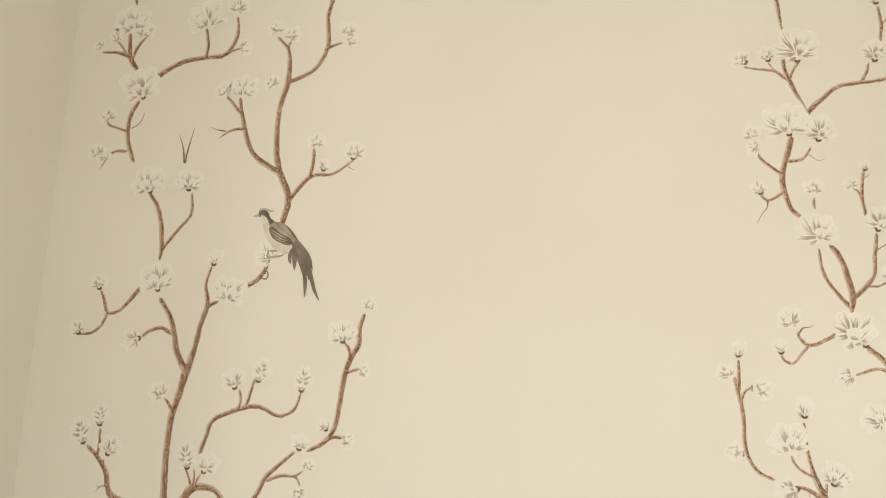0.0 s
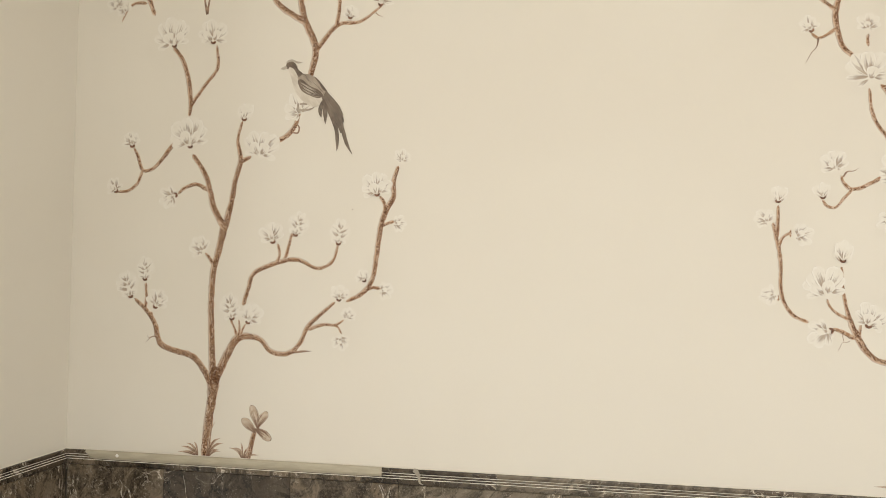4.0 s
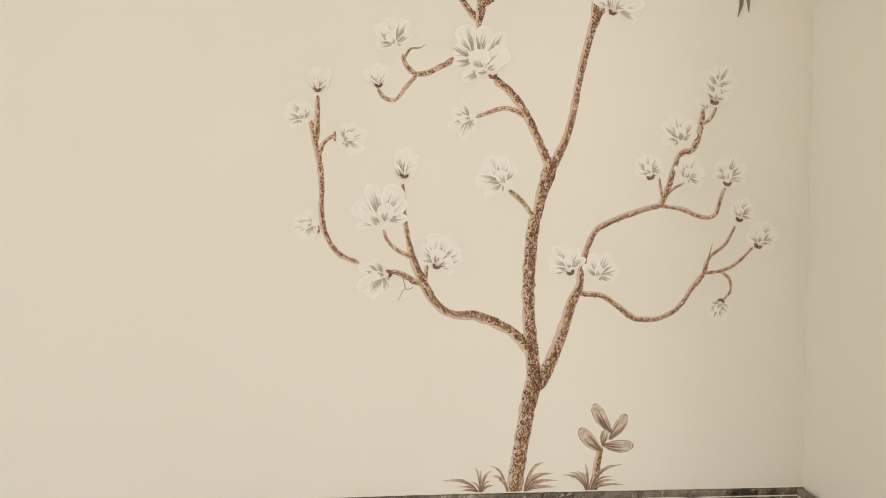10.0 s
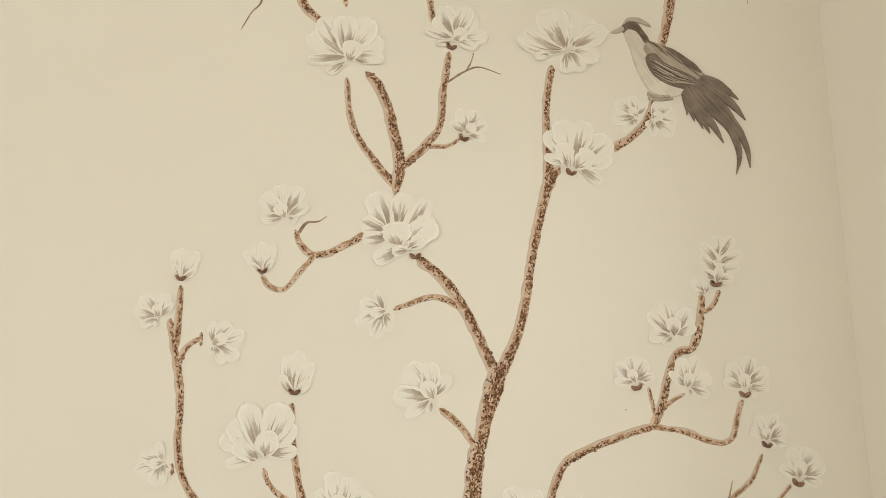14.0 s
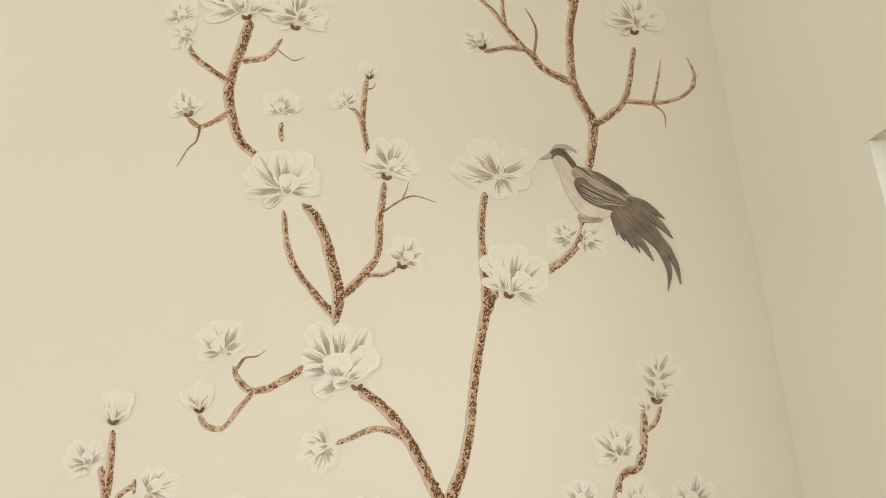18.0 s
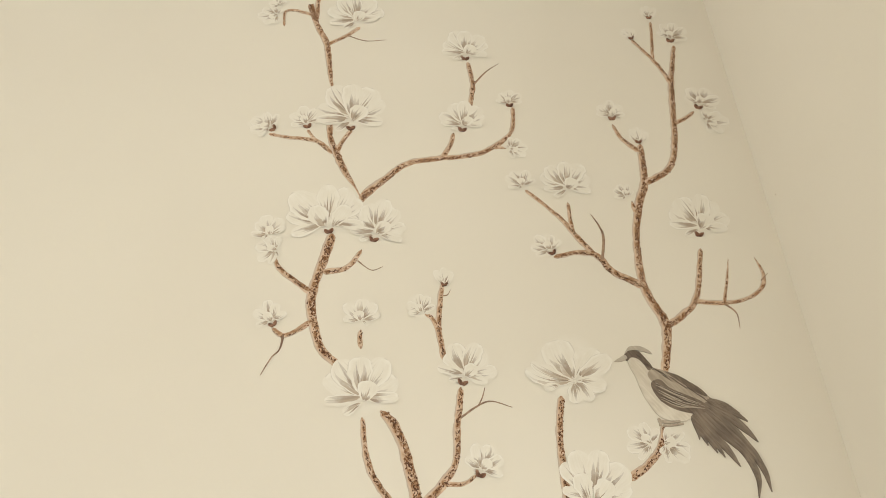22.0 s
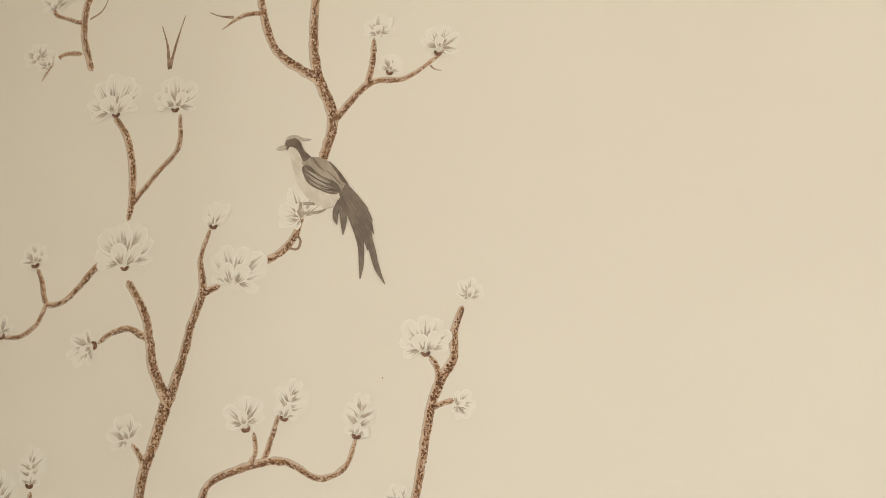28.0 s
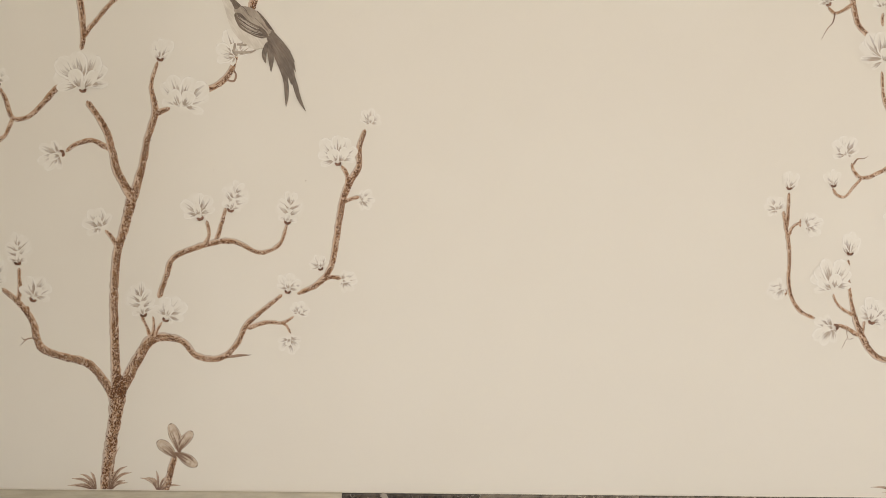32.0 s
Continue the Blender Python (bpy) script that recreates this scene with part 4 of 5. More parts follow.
def painted_bird(pieces, x, z):
    verts, faces, slots = [], [], []
    for n, (tone, kind, pts) in enumerate(sorted(pieces, key=lambda p: ("stroke", "shape", "line").index(p[1]))):
        lift = 0.0016 + 0.00003 * n
        base = len(verts)
        extra = []
        if kind != "shape":
            rows = curve_points([(a / 1000, b / 1000, w / 2000) for a, b, w in pts], 0.006)
            v, f, _ = stroke(rows, 0.0003, 0.14, n, lift)
            if tone == "tail":
                # a dark quill and a dark edge set the feathers apart
                for side, thick in ((0.1, 0.10), (0.86, 0.20)):
                    line = []
                    for i, (x0, z0, w0) in enumerate(rows):
                        a, b = rows[max(i - 1, 0)], rows[min(i + 1, len(rows) - 1)]
                        size = math.hypot(b[0] - a[0], b[1] - a[1]) or 1.0
                        line.append((x0 + (b[1] - a[1]) / size * side * w0, z0 - (b[0] - a[0]) / size * side * w0, max(thick * w0, 0.0002)))
                    v2, f2, _ = stroke(line, 0.0001, 0.3, n + 50, lift + 0.00034)
                    extra.append((v2, f2))
        else:
            closed = [np.array(p, float) / 1000 for p in pts]
            ring = []
            for i in range(len(closed)):
                a, b, c, d = (closed[(i + k) % len(closed)] for k in (-1, 0, 1, 2))
                for s in (0.0, 0.25, 0.5, 0.75):
                    ring.append(0.5 * (2 * b + (c - a) * s + (2 * a - 5 * b + 4 * c - d) * s * s + (3 * b - a - 3 * c + d) * s ** 3))
            v = [(p[0] + 0.0005 * noise.noise((p[0] * 300, p[1] * 300, n)), y, p[1] + 0.0005 * noise.noise((p[1] * 300, p[0] * 300, n))) for y in (0.0005, -lift) for p in ring]
            k = len(ring)
            f = [(i, (i + 1) % k, k + (i + 1) % k, k + i) for i in range(k)] + [tuple(range(k, 2 * k))]
        verts += v
        faces += [tuple(base + i for i in fc) for fc in f]
        slots += [SLOTS.index(tone)] * len(f)
        for v2, f2 in extra:
            faces += [tuple(len(verts) + i for i in fc) for fc in f2]
            verts += v2
            slots += [SLOTS.index("dark")] * len(f2)
    me = mesh_of("painted_bird", verts, faces, [plumes[s] for s in SLOTS], smooth=False)
    me.polygons.foreach_set("material_index", slots)
    bm = bmesh.new()
    bm.from_mesh(me)
    bmesh.ops.triangulate(bm, faces=[fc for fc in bm.faces if len(fc.verts) > 4])
    bmesh.ops.recalc_face_normals(bm, faces=bm.faces)
    bm.to_mesh(me), bm.free()
    ob = tagged(new("painted_bird", me), "flat grey painted bird shape with a long tail on a bough", "painted bird", "painted birds on the wall")
    ob.location = (x, 0.0, z)


def leaf(owner, foot, tip):
    """An oval painted leaf between two points, its width given with them."""
    w = 0.94 * foot[2] / 2000
    foot = (foot[0] - 0.13 * (tip[0] - foot[0]), foot[1] - 0.13 * (tip[1] - foot[1]))
    dx, dz = tip[0] - foot[0], tip[1] - foot[1]
    bow = 0.05 * (1 if order[0] % 2 else -1)
    rows = []
    for i in range(17):
        s = 0.5 - 0.5 * math.cos(math.pi * i / 16)
        half = 0.22 + 0.78 * math.sin(math.pi / 2 * min(1.0, s / 0.6)) if s < 0.6 else math.sqrt(max(0.0, 1 - ((s - 0.6) / 0.4) ** 2.4))
        b = bow * math.sin(math.pi * s)
        rows.append(np.array(((foot[0] + dx * s + dz * b) / 1000, (foot[1] + dz * s - dx * b) / 1000, w * max(half, 0.05))))
    v, f, uv = stroke(rows, 0.0004, 0.12, order[0], next_layer())
    long = max(u[1] for u in uv)
    part("leaf", mesh_of("leaf", v, f, leaf_paint, [(a, b / long) for a, b in uv]), owner)


def blade(owner, tip):
    """A grass blade from the tuft's foot to a tip (millimetres), bowed outwards."""
    x, z, w = tip
    x, z, w = x / 1000, z / 1000, w / 2000
    lean = abs(x) / (abs(z) + 0.001)
    rows = curve_points([(0.04 * x, -0.001, 0.25 * w), (0.22 * x, 0.45 * z + 0.04 * abs(x), 0.5 * w), (0.55 * x, (0.80 + 0.05 * min(lean, 2.5)) * z + 0.02 * abs(x), 0.56 * w), (x, z, 0.0003)], 0.003)
    v, f, uv = stroke(rows, 0.0003, 0.16, order[0], next_layer())
    long = max(u[1] for u in uv)
    part("blade", mesh_of("blade", v, f, blade_paint, [(a, b / long) for a, b in uv]), owner)



tree = painted_tree(-0.027, 0.919, 'painted magnolia tree with small white blossoms above the taped rail')
limb(tree, "trunk", [(12, 0, 30.0), (19, 94, 29.0), (30, 181, 31.0), (36, 244, 42.0), (41, 287, 31.0)])
limb(tree, "branch", [(28, 231, 31.9), (32, 262, 26.0), (26, 359, 22.1), (22, 482, 20.8), (27, 580, 20.8), (43, 642, 22.1), (60, 714, 26.0), (66, 735, 23.4)])
limb(tree, "branch", [(32, 231, 32.3), (50, 265, 28.6), (80, 324, 25.5), (116, 376, 24.2), (182, 375, 16.6), (225, 336, 16.3), (281, 333, 15.9), (318, 367, 14.7), (338, 410, 14.4), (367, 440, 13.5), (426, 490, 9.6)])
limb(tree, "leaf_sprig", [(287, 333, 6.3), (324, 339, 8.6), (355, 341, 1.2)])
limb(tree, "twig", [(343, 406, 12.3), (391, 422, 10.8), (427, 421, 9.6), (456, 437, 6.0)])
limb(tree, "twig", [(425, 421, 8.4), (438, 414, 7.2), (449, 395, 5.9)])
limb(tree, "twig", [(112, 376, 10.2), (102, 404, 8.9), (89, 430, 7.7)])
limb(tree, "twig", [(116, 379, 8.9), (119, 408, 7.7), (116, 431, 6.4)])
limb(tree, "twig", [(121, 379, 8.9), (129, 401, 7.7), (139, 418, 6.3)])
limb(tree, "branch", [(129, 475, 14.0), (145, 526, 14.0), (164, 575, 15.0), (234, 606, 15.0), (302, 618, 13.7), (369, 592, 12.0), (416, 612, 10.8), (434, 662, 7.2)])
limb(tree, "twig", [(236, 606, 11.3), (246, 630, 10.0), (240, 666, 8.7)])
limb(tree, "twig", [(261, 609, 12.5), (274, 654, 11.3), (285, 699, 8.6)])
limb(tree, "branch", [(30, 226, 20.0), (17, 250, 21.8), (0, 276, 20.0), (-37, 314, 19.5), (-103, 331, 18.6), (-150, 354, 18.9), (-170, 416, 16.2), (-204, 459, 14.9), (-241, 490, 12.4)])
limb(tree, "twig", [(-203, 457, 12.4), (-201, 497, 10.8), (-203, 541, 9.6)])
limb(tree, "twig", [(-175, 416, 10.8), (-179, 435, 9.6), (-181, 450, 8.1)])
limb(tree, "tendril", [(-157, 370, 5.3), (-178, 371, 4.1), (-197, 354, 1.4)])
limb(tree, "tendril", [(-178, 371, 2.7), (-188, 368, 2.7), (-194, 374, 1.4)])
limb(tree, "twig", [(31, 590, 14.3), (16, 617, 11.7), (-2, 637, 9.1)])
limb(tree, "branch", [(462, 492, 10.6), (512, 519, 15.3), (542, 560, 15.3), (554, 630, 16.5), (565, 712, 17.3), (581, 765, 18.4), (604, 806, 16.5), (604, 853, 15.3), (618, 899, 11.5)])
limb(tree, "twig", [(576, 747, 13.8), (577, 783, 12.9), (562, 809, 10.6)])
limb(tree, "twig", [(565, 718, 9.2), (585, 727, 10.4), (610, 734, 9.4)])
limb(tree, "twig", [(521, 527, 9.4), (545, 536, 11.8), (569, 532, 10.6)])
limb(tree, "branch", [(64, 710, 23.4), (24, 779, 19.9), (11, 829, 18.6), (-9, 886, 16.9), (-51, 946, 14.6)])
limb(tree, "twig", [(13, 829, 15.6), (-36, 851, 13.3), (-75, 841, 11.9), (-98, 822, 9.3)])
limb(tree, "branch", [(-91, 974, 13.3), (-122, 974, 16.2), (-156, 934, 13.8), (-190, 903, 12.4), (-225, 901, 12.4), (-241, 943, 12.4), (-257, 972, 8.3)])
limb(tree, "twig", [(-223, 902, 11.0), (-241, 859, 11.0), (-273, 834, 11.2), (-313, 832, 8.4)])
limb(tree, "branch", [(61, 710, 23.4), (82, 790, 19.5), (95, 864, 17.9), (111, 926, 16.9), (101, 989, 11.7), (115, 1047, 8.9)])
limb(tree, "twig", [(107, 914, 14.0), (122, 926, 15.3), (147, 936, 11.5)])
limb(tree, "branch", [(216, 976, 14.0), (262, 998, 16.3), (290, 1031, 15.0), (306, 1085, 12.5)])
limb(tree, "tendril", [(277, 1009, 6.3), (297, 1006, 6.3), (303, 1020, 6.3), (297, 1032, 5.0)])
limb(tree, "branch", [(-66, 1068, 10.8), (-63, 1109, 15.9), (-72, 1185, 16.2), (-94, 1250, 14.9), (-126, 1291, 12.4)])
limb(tree, "branch", [(-63, 1101, 13.3), (-11, 1169, 11.9), (27, 1218, 11.9), (24, 1290, 9.3)])
limb(tree, "branch", [(-194, 1398, 14.4), (-224, 1479, 16.6), (-226, 1560, 16.8), (-198, 1619, 14.7)])
limb(tree, "twig", [(-228, 1509, 12.5), (-258, 1520, 10.4), (-298, 1534, 8.4), (-306, 1550, 8.4)])
limb(tree, "twig", [(-222, 1439, 12.5), (-265, 1440, 10.4), (-292, 1417, 8.3), (-312, 1381, 3.1)])
limb(tree, "tendril", [(-215, 1519, 6.2), (-188, 1538, 4.2), (-173, 1575, 2.1)])
limb(tree, "tendril", [(-12, 1391, 12.0), (-23, 1444, 6.0), (-40, 1490, 2.1)])
limb(tree, "tendril", [(-12, 1394, 10.0), (-2, 1453, 6.0), (11, 1511, 2.0)])
limb(tree, "branch", [(334, 1173, 18.5), (351, 1266, 22.5), (313, 1360, 21.2), (299, 1446, 19.3), (300, 1563, 17.8), (322, 1663, 19.8), (319, 1766, 13.8), (276, 1824, 10.0)])
limb(tree, "twig", [(316, 1770, 11.9), (316, 1790, 10.0), (325, 1807, 8.0)])
limb(tree, "branch", [(323, 1659, 17.8), (409, 1700, 15.6), (451, 1780, 15.6), (446, 1884, 15.8), (454, 1952, 13.9), (411, 2007, 8.0)])
limb(tree, "twig", [(455, 1931, 12.0), (471, 1969, 11.9), (485, 2007, 8.0)])
limb(tree, "twig", [(440, 1768, 11.7), (473, 1783, 11.7), (500, 1790, 7.8)])
limb(tree, "branch", [(320, 1346, 21.2), (220, 1419, 17.3), (174, 1547, 15.8), (161, 1612, 12.0)])
limb(tree, "twig", [(167, 1557, 11.9), (138, 1593, 12.0), (114, 1618, 10.1)])
limb(tree, "twig", [(188, 1504, 11.9), (141, 1499, 10.0), (97, 1472, 3.0)])
limb(tree, "tendril", [(121, 1498, 8.0), (91, 1503, 4.0), (67, 1513, 2.0)])
limb(tree, "branch", [(354, 1260, 16.9), (420, 1334, 15.0), (494, 1342, 11.1), (561, 1387, 7.5)])
limb(tree, "twig", [(417, 1328, 13.1), (426, 1386, 13.3), (426, 1430, 9.5)])
limb(tree, "thorn", [(542, 1365, 5.6), (551, 1357, 3.7), (563, 1353, 1.8)])
limb(tree, "branch", [(-154, 1697, 21.0), (-59, 1750, 18.7), (22, 1763, 16.6), (97, 1772, 16.4), (132, 1837, 14.4), (128, 1907, 10.4)])
limb(tree, "twig", [(24, 1758, 12.3), (31, 1805, 12.5), (18, 1873, 10.4)])
limb(tree, "twig", [(85, 1770, 12.3), (121, 1783, 10.1), (153, 1790, 8.1)])
limb(tree, "branch", [(-214, 1722, 17.0), (-252, 1781, 19.4), (-262, 1869, 13.1)])
limb(tree, "twig", [(-245, 1777, 14.9), (-300, 1799, 12.9), (-358, 1802, 8.7)])
limb(tree, "twig", [(-244, 1772, 12.9), (-227, 1817, 12.9), (-199, 1853, 8.5)])
limb(tree, "twig", [(-269, 1792, 10.8), (-287, 1820, 8.6), (-306, 1840, 8.6)])
limb(tree, "branch", [(-249, 1975, 10.9), (-275, 2060, 15.4), (-284, 2181, 11.2)])
limb(tree, "twig", [(-274, 2066, 11.0), (-241, 2099, 11.0), (-206, 2107, 6.6)])
limb(tree, "twig", [(53, 1970, 6.3), (62, 2004, 8.4), (56, 2065, 8.4)])
blossom(tree, -66, 1016, 55.4, -8, "bloom", True)
blossom(tree, -266, 1000, 30.3, -12, "fan", True)
blossom(tree, -325, 851, 28.0, -30, "fan", True)
blossom(tree, -131, 810, 35.1, -110, "fan", True)
blossom(tree, 123, 1079, 30.6, 3, "bud", True)
blossom(tree, 181, 972, 48.5, 14, "bloom")
blossom(tree, 294, 1086, 43.8, -25, "fan", under=True)
blossom(tree, -22, 658, 34.5, -40, "fan")
blossom(tree, -268, 539, 45.4, -18, "spray", True)
blossom(tree, -207, 589, 38.5, -2, "spray", True)
blossom(tree, -159, 490, 35.1, 20, "fan", True)
blossom(tree, 86, 473, 42.1, -12, "spray", True)
blossom(tree, 159, 450, 38.3, 24, "fan", True)
blossom(tree, 218, 699, 37.5, -14, "fan", True)
blossom(tree, 306, 729, 39.2, 14, "spray", True)
blossom(tree, 440, 704, 39.6, 8, "spray", True)
blossom(tree, 443, 518, 28.8, 10, "fan", True)
blossom(tree, 471, 455, 23.5, 25, "fan")
blossom(tree, 447, 368, 26.4, 175, "fan")
blossom(tree, 512, 570, 22.3, -23, "fan", True)
blossom(tree, 586, 526, 27.0, 85, "fan")
blossom(tree, 624, 727, 24.7, 82, "fan")
blossom(tree, 550, 844, 40.0, -8, "bloom", True)
blossom(tree, 632, 927, 25.3, 10, "fan")
blossom(tree, -130, 1336, 51.3, -11, "bloom", True)
blossom(tree, 11, 1333, 41.7, -1, "bloom", True)
blossom(tree, -304, 1428, 27.9, -22, "fan")
blossom(tree, 466, 1372, 24.8, 15, "fan", True)
blossom(tree, 564, 1417, 37.0, 15, "fan", True)
blossom(tree, -306, 1569, 31.9, -18, "fan")
blossom(tree, -332, 1445, 31.1, -30, "fan")
blossom(tree, -199, 1677, 63.1, -16, "bloom", True)
blossom(tree, -260, 1921, 58.8, -18, "bloom")
blossom(tree, -202, 1876, 38.7, 19, "fan")
blossom(tree, -375, 1828, 24.0, -69, "fan")
blossom(tree, -308, 1862, 28.0, -23, "fan")
blossom(tree, -328, 2189, 24.6, -79, "fan")
blossom(tree, -276, 2203, 24.5, 13, "fan")
blossom(tree, -194, 2128, 32.7, 37, "fan")
blossom(tree, 50, 2099, 42.6, 7, "bloom")
blossom(tree, 20, 1921, 61.0, -13, "bloom")
blossom(tree, 130, 1948, 39.5, 7, "fan")
blossom(tree, 165, 1795, 30.8, 75, "fan")
blossom(tree, 425, 2067, 32.1, -4, "fan")
blossom(tree, 501, 2034, 34.1, 19, "fan")
blossom(tree, 395, 2023, 28.1, -49, "fan")
blossom(tree, 271, 1856, 30.4, -14, "fan")
blossom(tree, 327, 1830, 32.0, 24, "fan")
blossom(tree, 521, 1836, 33.2, 21, "fan")
blossom(tree, 533, 1794, 25.4, 66, "fan")
blossom(tree, 101, 1643, 32.4, -27, "fan")
blossom(tree, 174, 1651, 44.0, 8, "bloom")
blossom(tree, 269, 1663, 29.6, -24, "fan")
blossom(tree, 436, 1452, 30.4, 0, "fan")
bird = []
flat_shape(bird, "pale", [(265, 1201), (259, 1212), (262, 1224), (276, 1229), (291, 1218), (299, 1200), (312, 1188), (334, 1185), (356, 1172), (374, 1153), (391, 1130), (399, 1111), (379, 1094), (351, 1084), (329, 1092), (306, 1111), (290, 1132), (281, 1155), (272, 1184)])
flat_shape(bird, "mid", [(300, 1191), (312, 1188), (334, 1185), (356, 1172), (374, 1153), (391, 1130), (403, 1111), (384, 1114), (363, 1127), (333, 1143), (307, 1162), (295, 1176)])
flat_shape(bird, "dark", [(257, 1212), (261, 1225), (275, 1228), (288, 1220), (298, 1201), (311, 1189), (299, 1179), (289, 1194), (280, 1206), (268, 1210), (263, 1203)])
flat_shape(bird, "dark", [(349, 1178), (362, 1168), (375, 1153), (392, 1130), (378, 1137), (365, 1157)])
flat_shape(bird, "grey", [(257, 1224), (264, 1232), (278, 1234), (292, 1228), (310, 1224), (295, 1221), (279, 1227), (264, 1225)])
flat_shape(bird, "grey", [(239, 1206), (249, 1212), (257, 1214), (261, 1207), (251, 1204)])
flat_shape(bird, "dark", [(297, 1160), (299, 1170), (312, 1169), (333, 1151), (363, 1137), (376, 1124), (378, 1116), (361, 1111), (336, 1120), (310, 1135)])
flat_stroke(bird, "tail", [(379, 1117, 11.1), (409, 1061, 19.6), (423, 1012, 11.5), (426, 974, 8.6), (425, 948, 1.0)])
flat_stroke(bird, "tail", [(383, 1119, 11.1), (419, 1071, 19.6), (442, 1012, 12.5), (457, 968, 9.3), (473, 938, 1.0)])
flat_stroke(bird, "tail", [(383, 1124, 8.0), (414, 1091, 14.7), (434, 1061, 10.8), (447, 1033, 1.0)])
flat_stroke(bird, "tail", [(386, 1126, 8.0), (409, 1101, 13.1), (429, 1078, 8.6), (444, 1057, 1.0)])
flat_stroke(bird, "tail", [(386, 1130, 6.0), (408, 1106, 8.8), (433, 1082, 1.0)])
flat_stroke(bird, "tail", [(379, 1112, 9.0), (399, 1076, 14.7), (415, 1037, 11.8), (426, 1007, 1.0)])
flat_stroke(bird, "tail", [(379, 1104, 8.8), (385, 1077, 14.1), (387, 1052, 10.0), (387, 1032, 1.0)])
flat_stroke(bird, "tail", [(377, 1099, 8.0), (370, 1077, 11.1), (371, 1062, 7.9), (374, 1052, 1.0)])
flat_stroke(bird, "tail", [(381, 1112, 7.9), (414, 1056, 12.8), (430, 1027, 8.6), (437, 1002, 1.0)])
flat_stroke(bird, "mid", [(349, 1083, 2.5), (335, 1077, 5.5), (307, 1076, 4.5), (293, 1080, 4.5)])
flat_stroke(bird, "mid", [(327, 1093, 4.5), (314, 1095, 5.5), (304, 1094, 4.6)])
flat_stroke(bird, "mid", [(299, 1097, 5.1), (298, 1084, 6.0), (296, 1074, 4.5)])
wing_feathers(bird, (301, 1166), (312, 1138), (378, 1117), 4)
back_lines(bird, (276, 1226), (304, 1190), (388, 1134))
painted_bird(bird, -0.027, 0.919)

plant = painted_sapling(0.128, 0.923)
limb(plant, "stem", [(0, 0, 16.7), (11, 54, 16.7), (22, 93, 14.8)])
leaf(plant, (29, 102, 29.6), (6, 166, 29.6))
leaf(plant, (33, 104, 25.9), (62, 148, 25.6))
leaf(plant, (18, 87, 29.6), (-23, 123, 29.6))
leaf(plant, (26, 91, 29.2), (74, 62, 29.2))
tuft = painted_grass(-0.037, 0.919)
blade(tuft, (-69, 17, 13.5))
blade(tuft, (-59, 34, 13.5))
blade(tuft, (-40, 45, 11.4))
blade(tuft, (-15, 50, 11.4))
blade(tuft, (-51, 20, 10.0))
blade(tuft, (-40, 31, 10.0))
blade(tuft, (-22, 38, 8.6))
tuft = painted_grass(-0.008, 0.920)
blade(tuft, (25, 112, 7.5))
blade(tuft, (10, 73, 11.3))
blade(tuft, (43, 64, 13.1))
blade(tuft, (54, 49, 13.1))
blade(tuft, (45, 24, 13.1))
blade(tuft, (22, 33, 11.4))
blade(tuft, (14, 74, 5.7))
blade(tuft, (21, 55, 8.6))
blade(tuft, (39, 45, 9.9))
blade(tuft, (39, 29, 9.9))
blade(tuft, (27, 23, 9.9))
tuft = painted_grass(0.112, 0.920)
blade(tuft, (-45, 36, 11.3))
blade(tuft, (-30, 38, 11.3))
blade(tuft, (-8, 54, 9.3))
blade(tuft, (33, 30, 11.1))
blade(tuft, (51, 19, 11.1))
blade(tuft, (18, 39, 9.3))
blade(tuft, (-30, 30, 8.4))
blade(tuft, (-16, 37, 8.4))
blade(tuft, (10, 33, 6.9))
blade(tuft, (34, 19, 8.2))
blade(tuft, (28, 23, 8.3))

tree = painted_tree(2.039, 0.918, 'painted magnolia tree with large white blossoms beside the wall corner')
limb(tree, "trunk", [(-9, 0, 31.0), (1, 71, 28.0), (13, 143, 27.5), (25, 205, 31.0), (37, 252, 27.0)])
limb(tree, "branch", [(34, 202, 28.6), (27, 273, 23.4), (19, 364, 22.5), (20, 448, 22.5), (29, 538, 22.1), (33, 543, 18.6), (44, 591, 21.6), (57, 630, 25.6), (63, 656, 20.8)])
limb(tree, "branch", [(35, 208, 26.5), (77, 296, 21.2), (102, 374, 19.5), (119, 409, 15.2), (123, 444, 12.8), (135, 488, 11.6), (155, 523, 12.0), (199, 544, 11.2), (247, 560, 10.4), (281, 569, 10.1)])
limb(tree, "branch", [(279, 564, 12.0), (296, 606, 12.0), (308, 646, 11.6), (323, 673, 11.2), (342, 676, 12.0), (356, 709, 12.0), (363, 756, 9.6)])
limb(tree, "twig", [(363, 727, 7.2), (379, 740, 7.2), (390, 761, 6.4)])
limb(tree, "branch", [(277, 569, 8.8), (326, 560, 8.5), (366, 545, 8.8), (391, 550, 8.8), (400, 578, 8.0), (410, 603, 7.0)])
limb(tree, "twig", [(290, 588, 5.6), (308, 603, 5.4), (328, 613, 4.0)])
limb(tree, "twig", [(284, 578, 6.4), (280, 602, 5.6), (276, 623, 5.6)])
limb(tree, "branch", [(118, 397, 11.6), (165, 392, 11.2), (196, 371, 11.2), (235, 346, 11.2), (282, 347, 10.1), (318, 366, 10.4), (347, 405, 10.1), (369, 434, 10.1), (381, 466, 7.8), (412, 491, 7.2), (433, 528, 5.6)])
limb(tree, "twig", [(368, 434, 7.2), (411, 441, 7.2), (443, 459, 6.4), (470, 486, 5.6)])
limb(tree, "twig", [(404, 439, 6.2), (423, 422, 6.4), (425, 398, 5.4), (409, 379, 4.8)])
limb(tree, "thorn", [(378, 459, 4.0), (382, 475, 3.1), (387, 493, 0.8)])
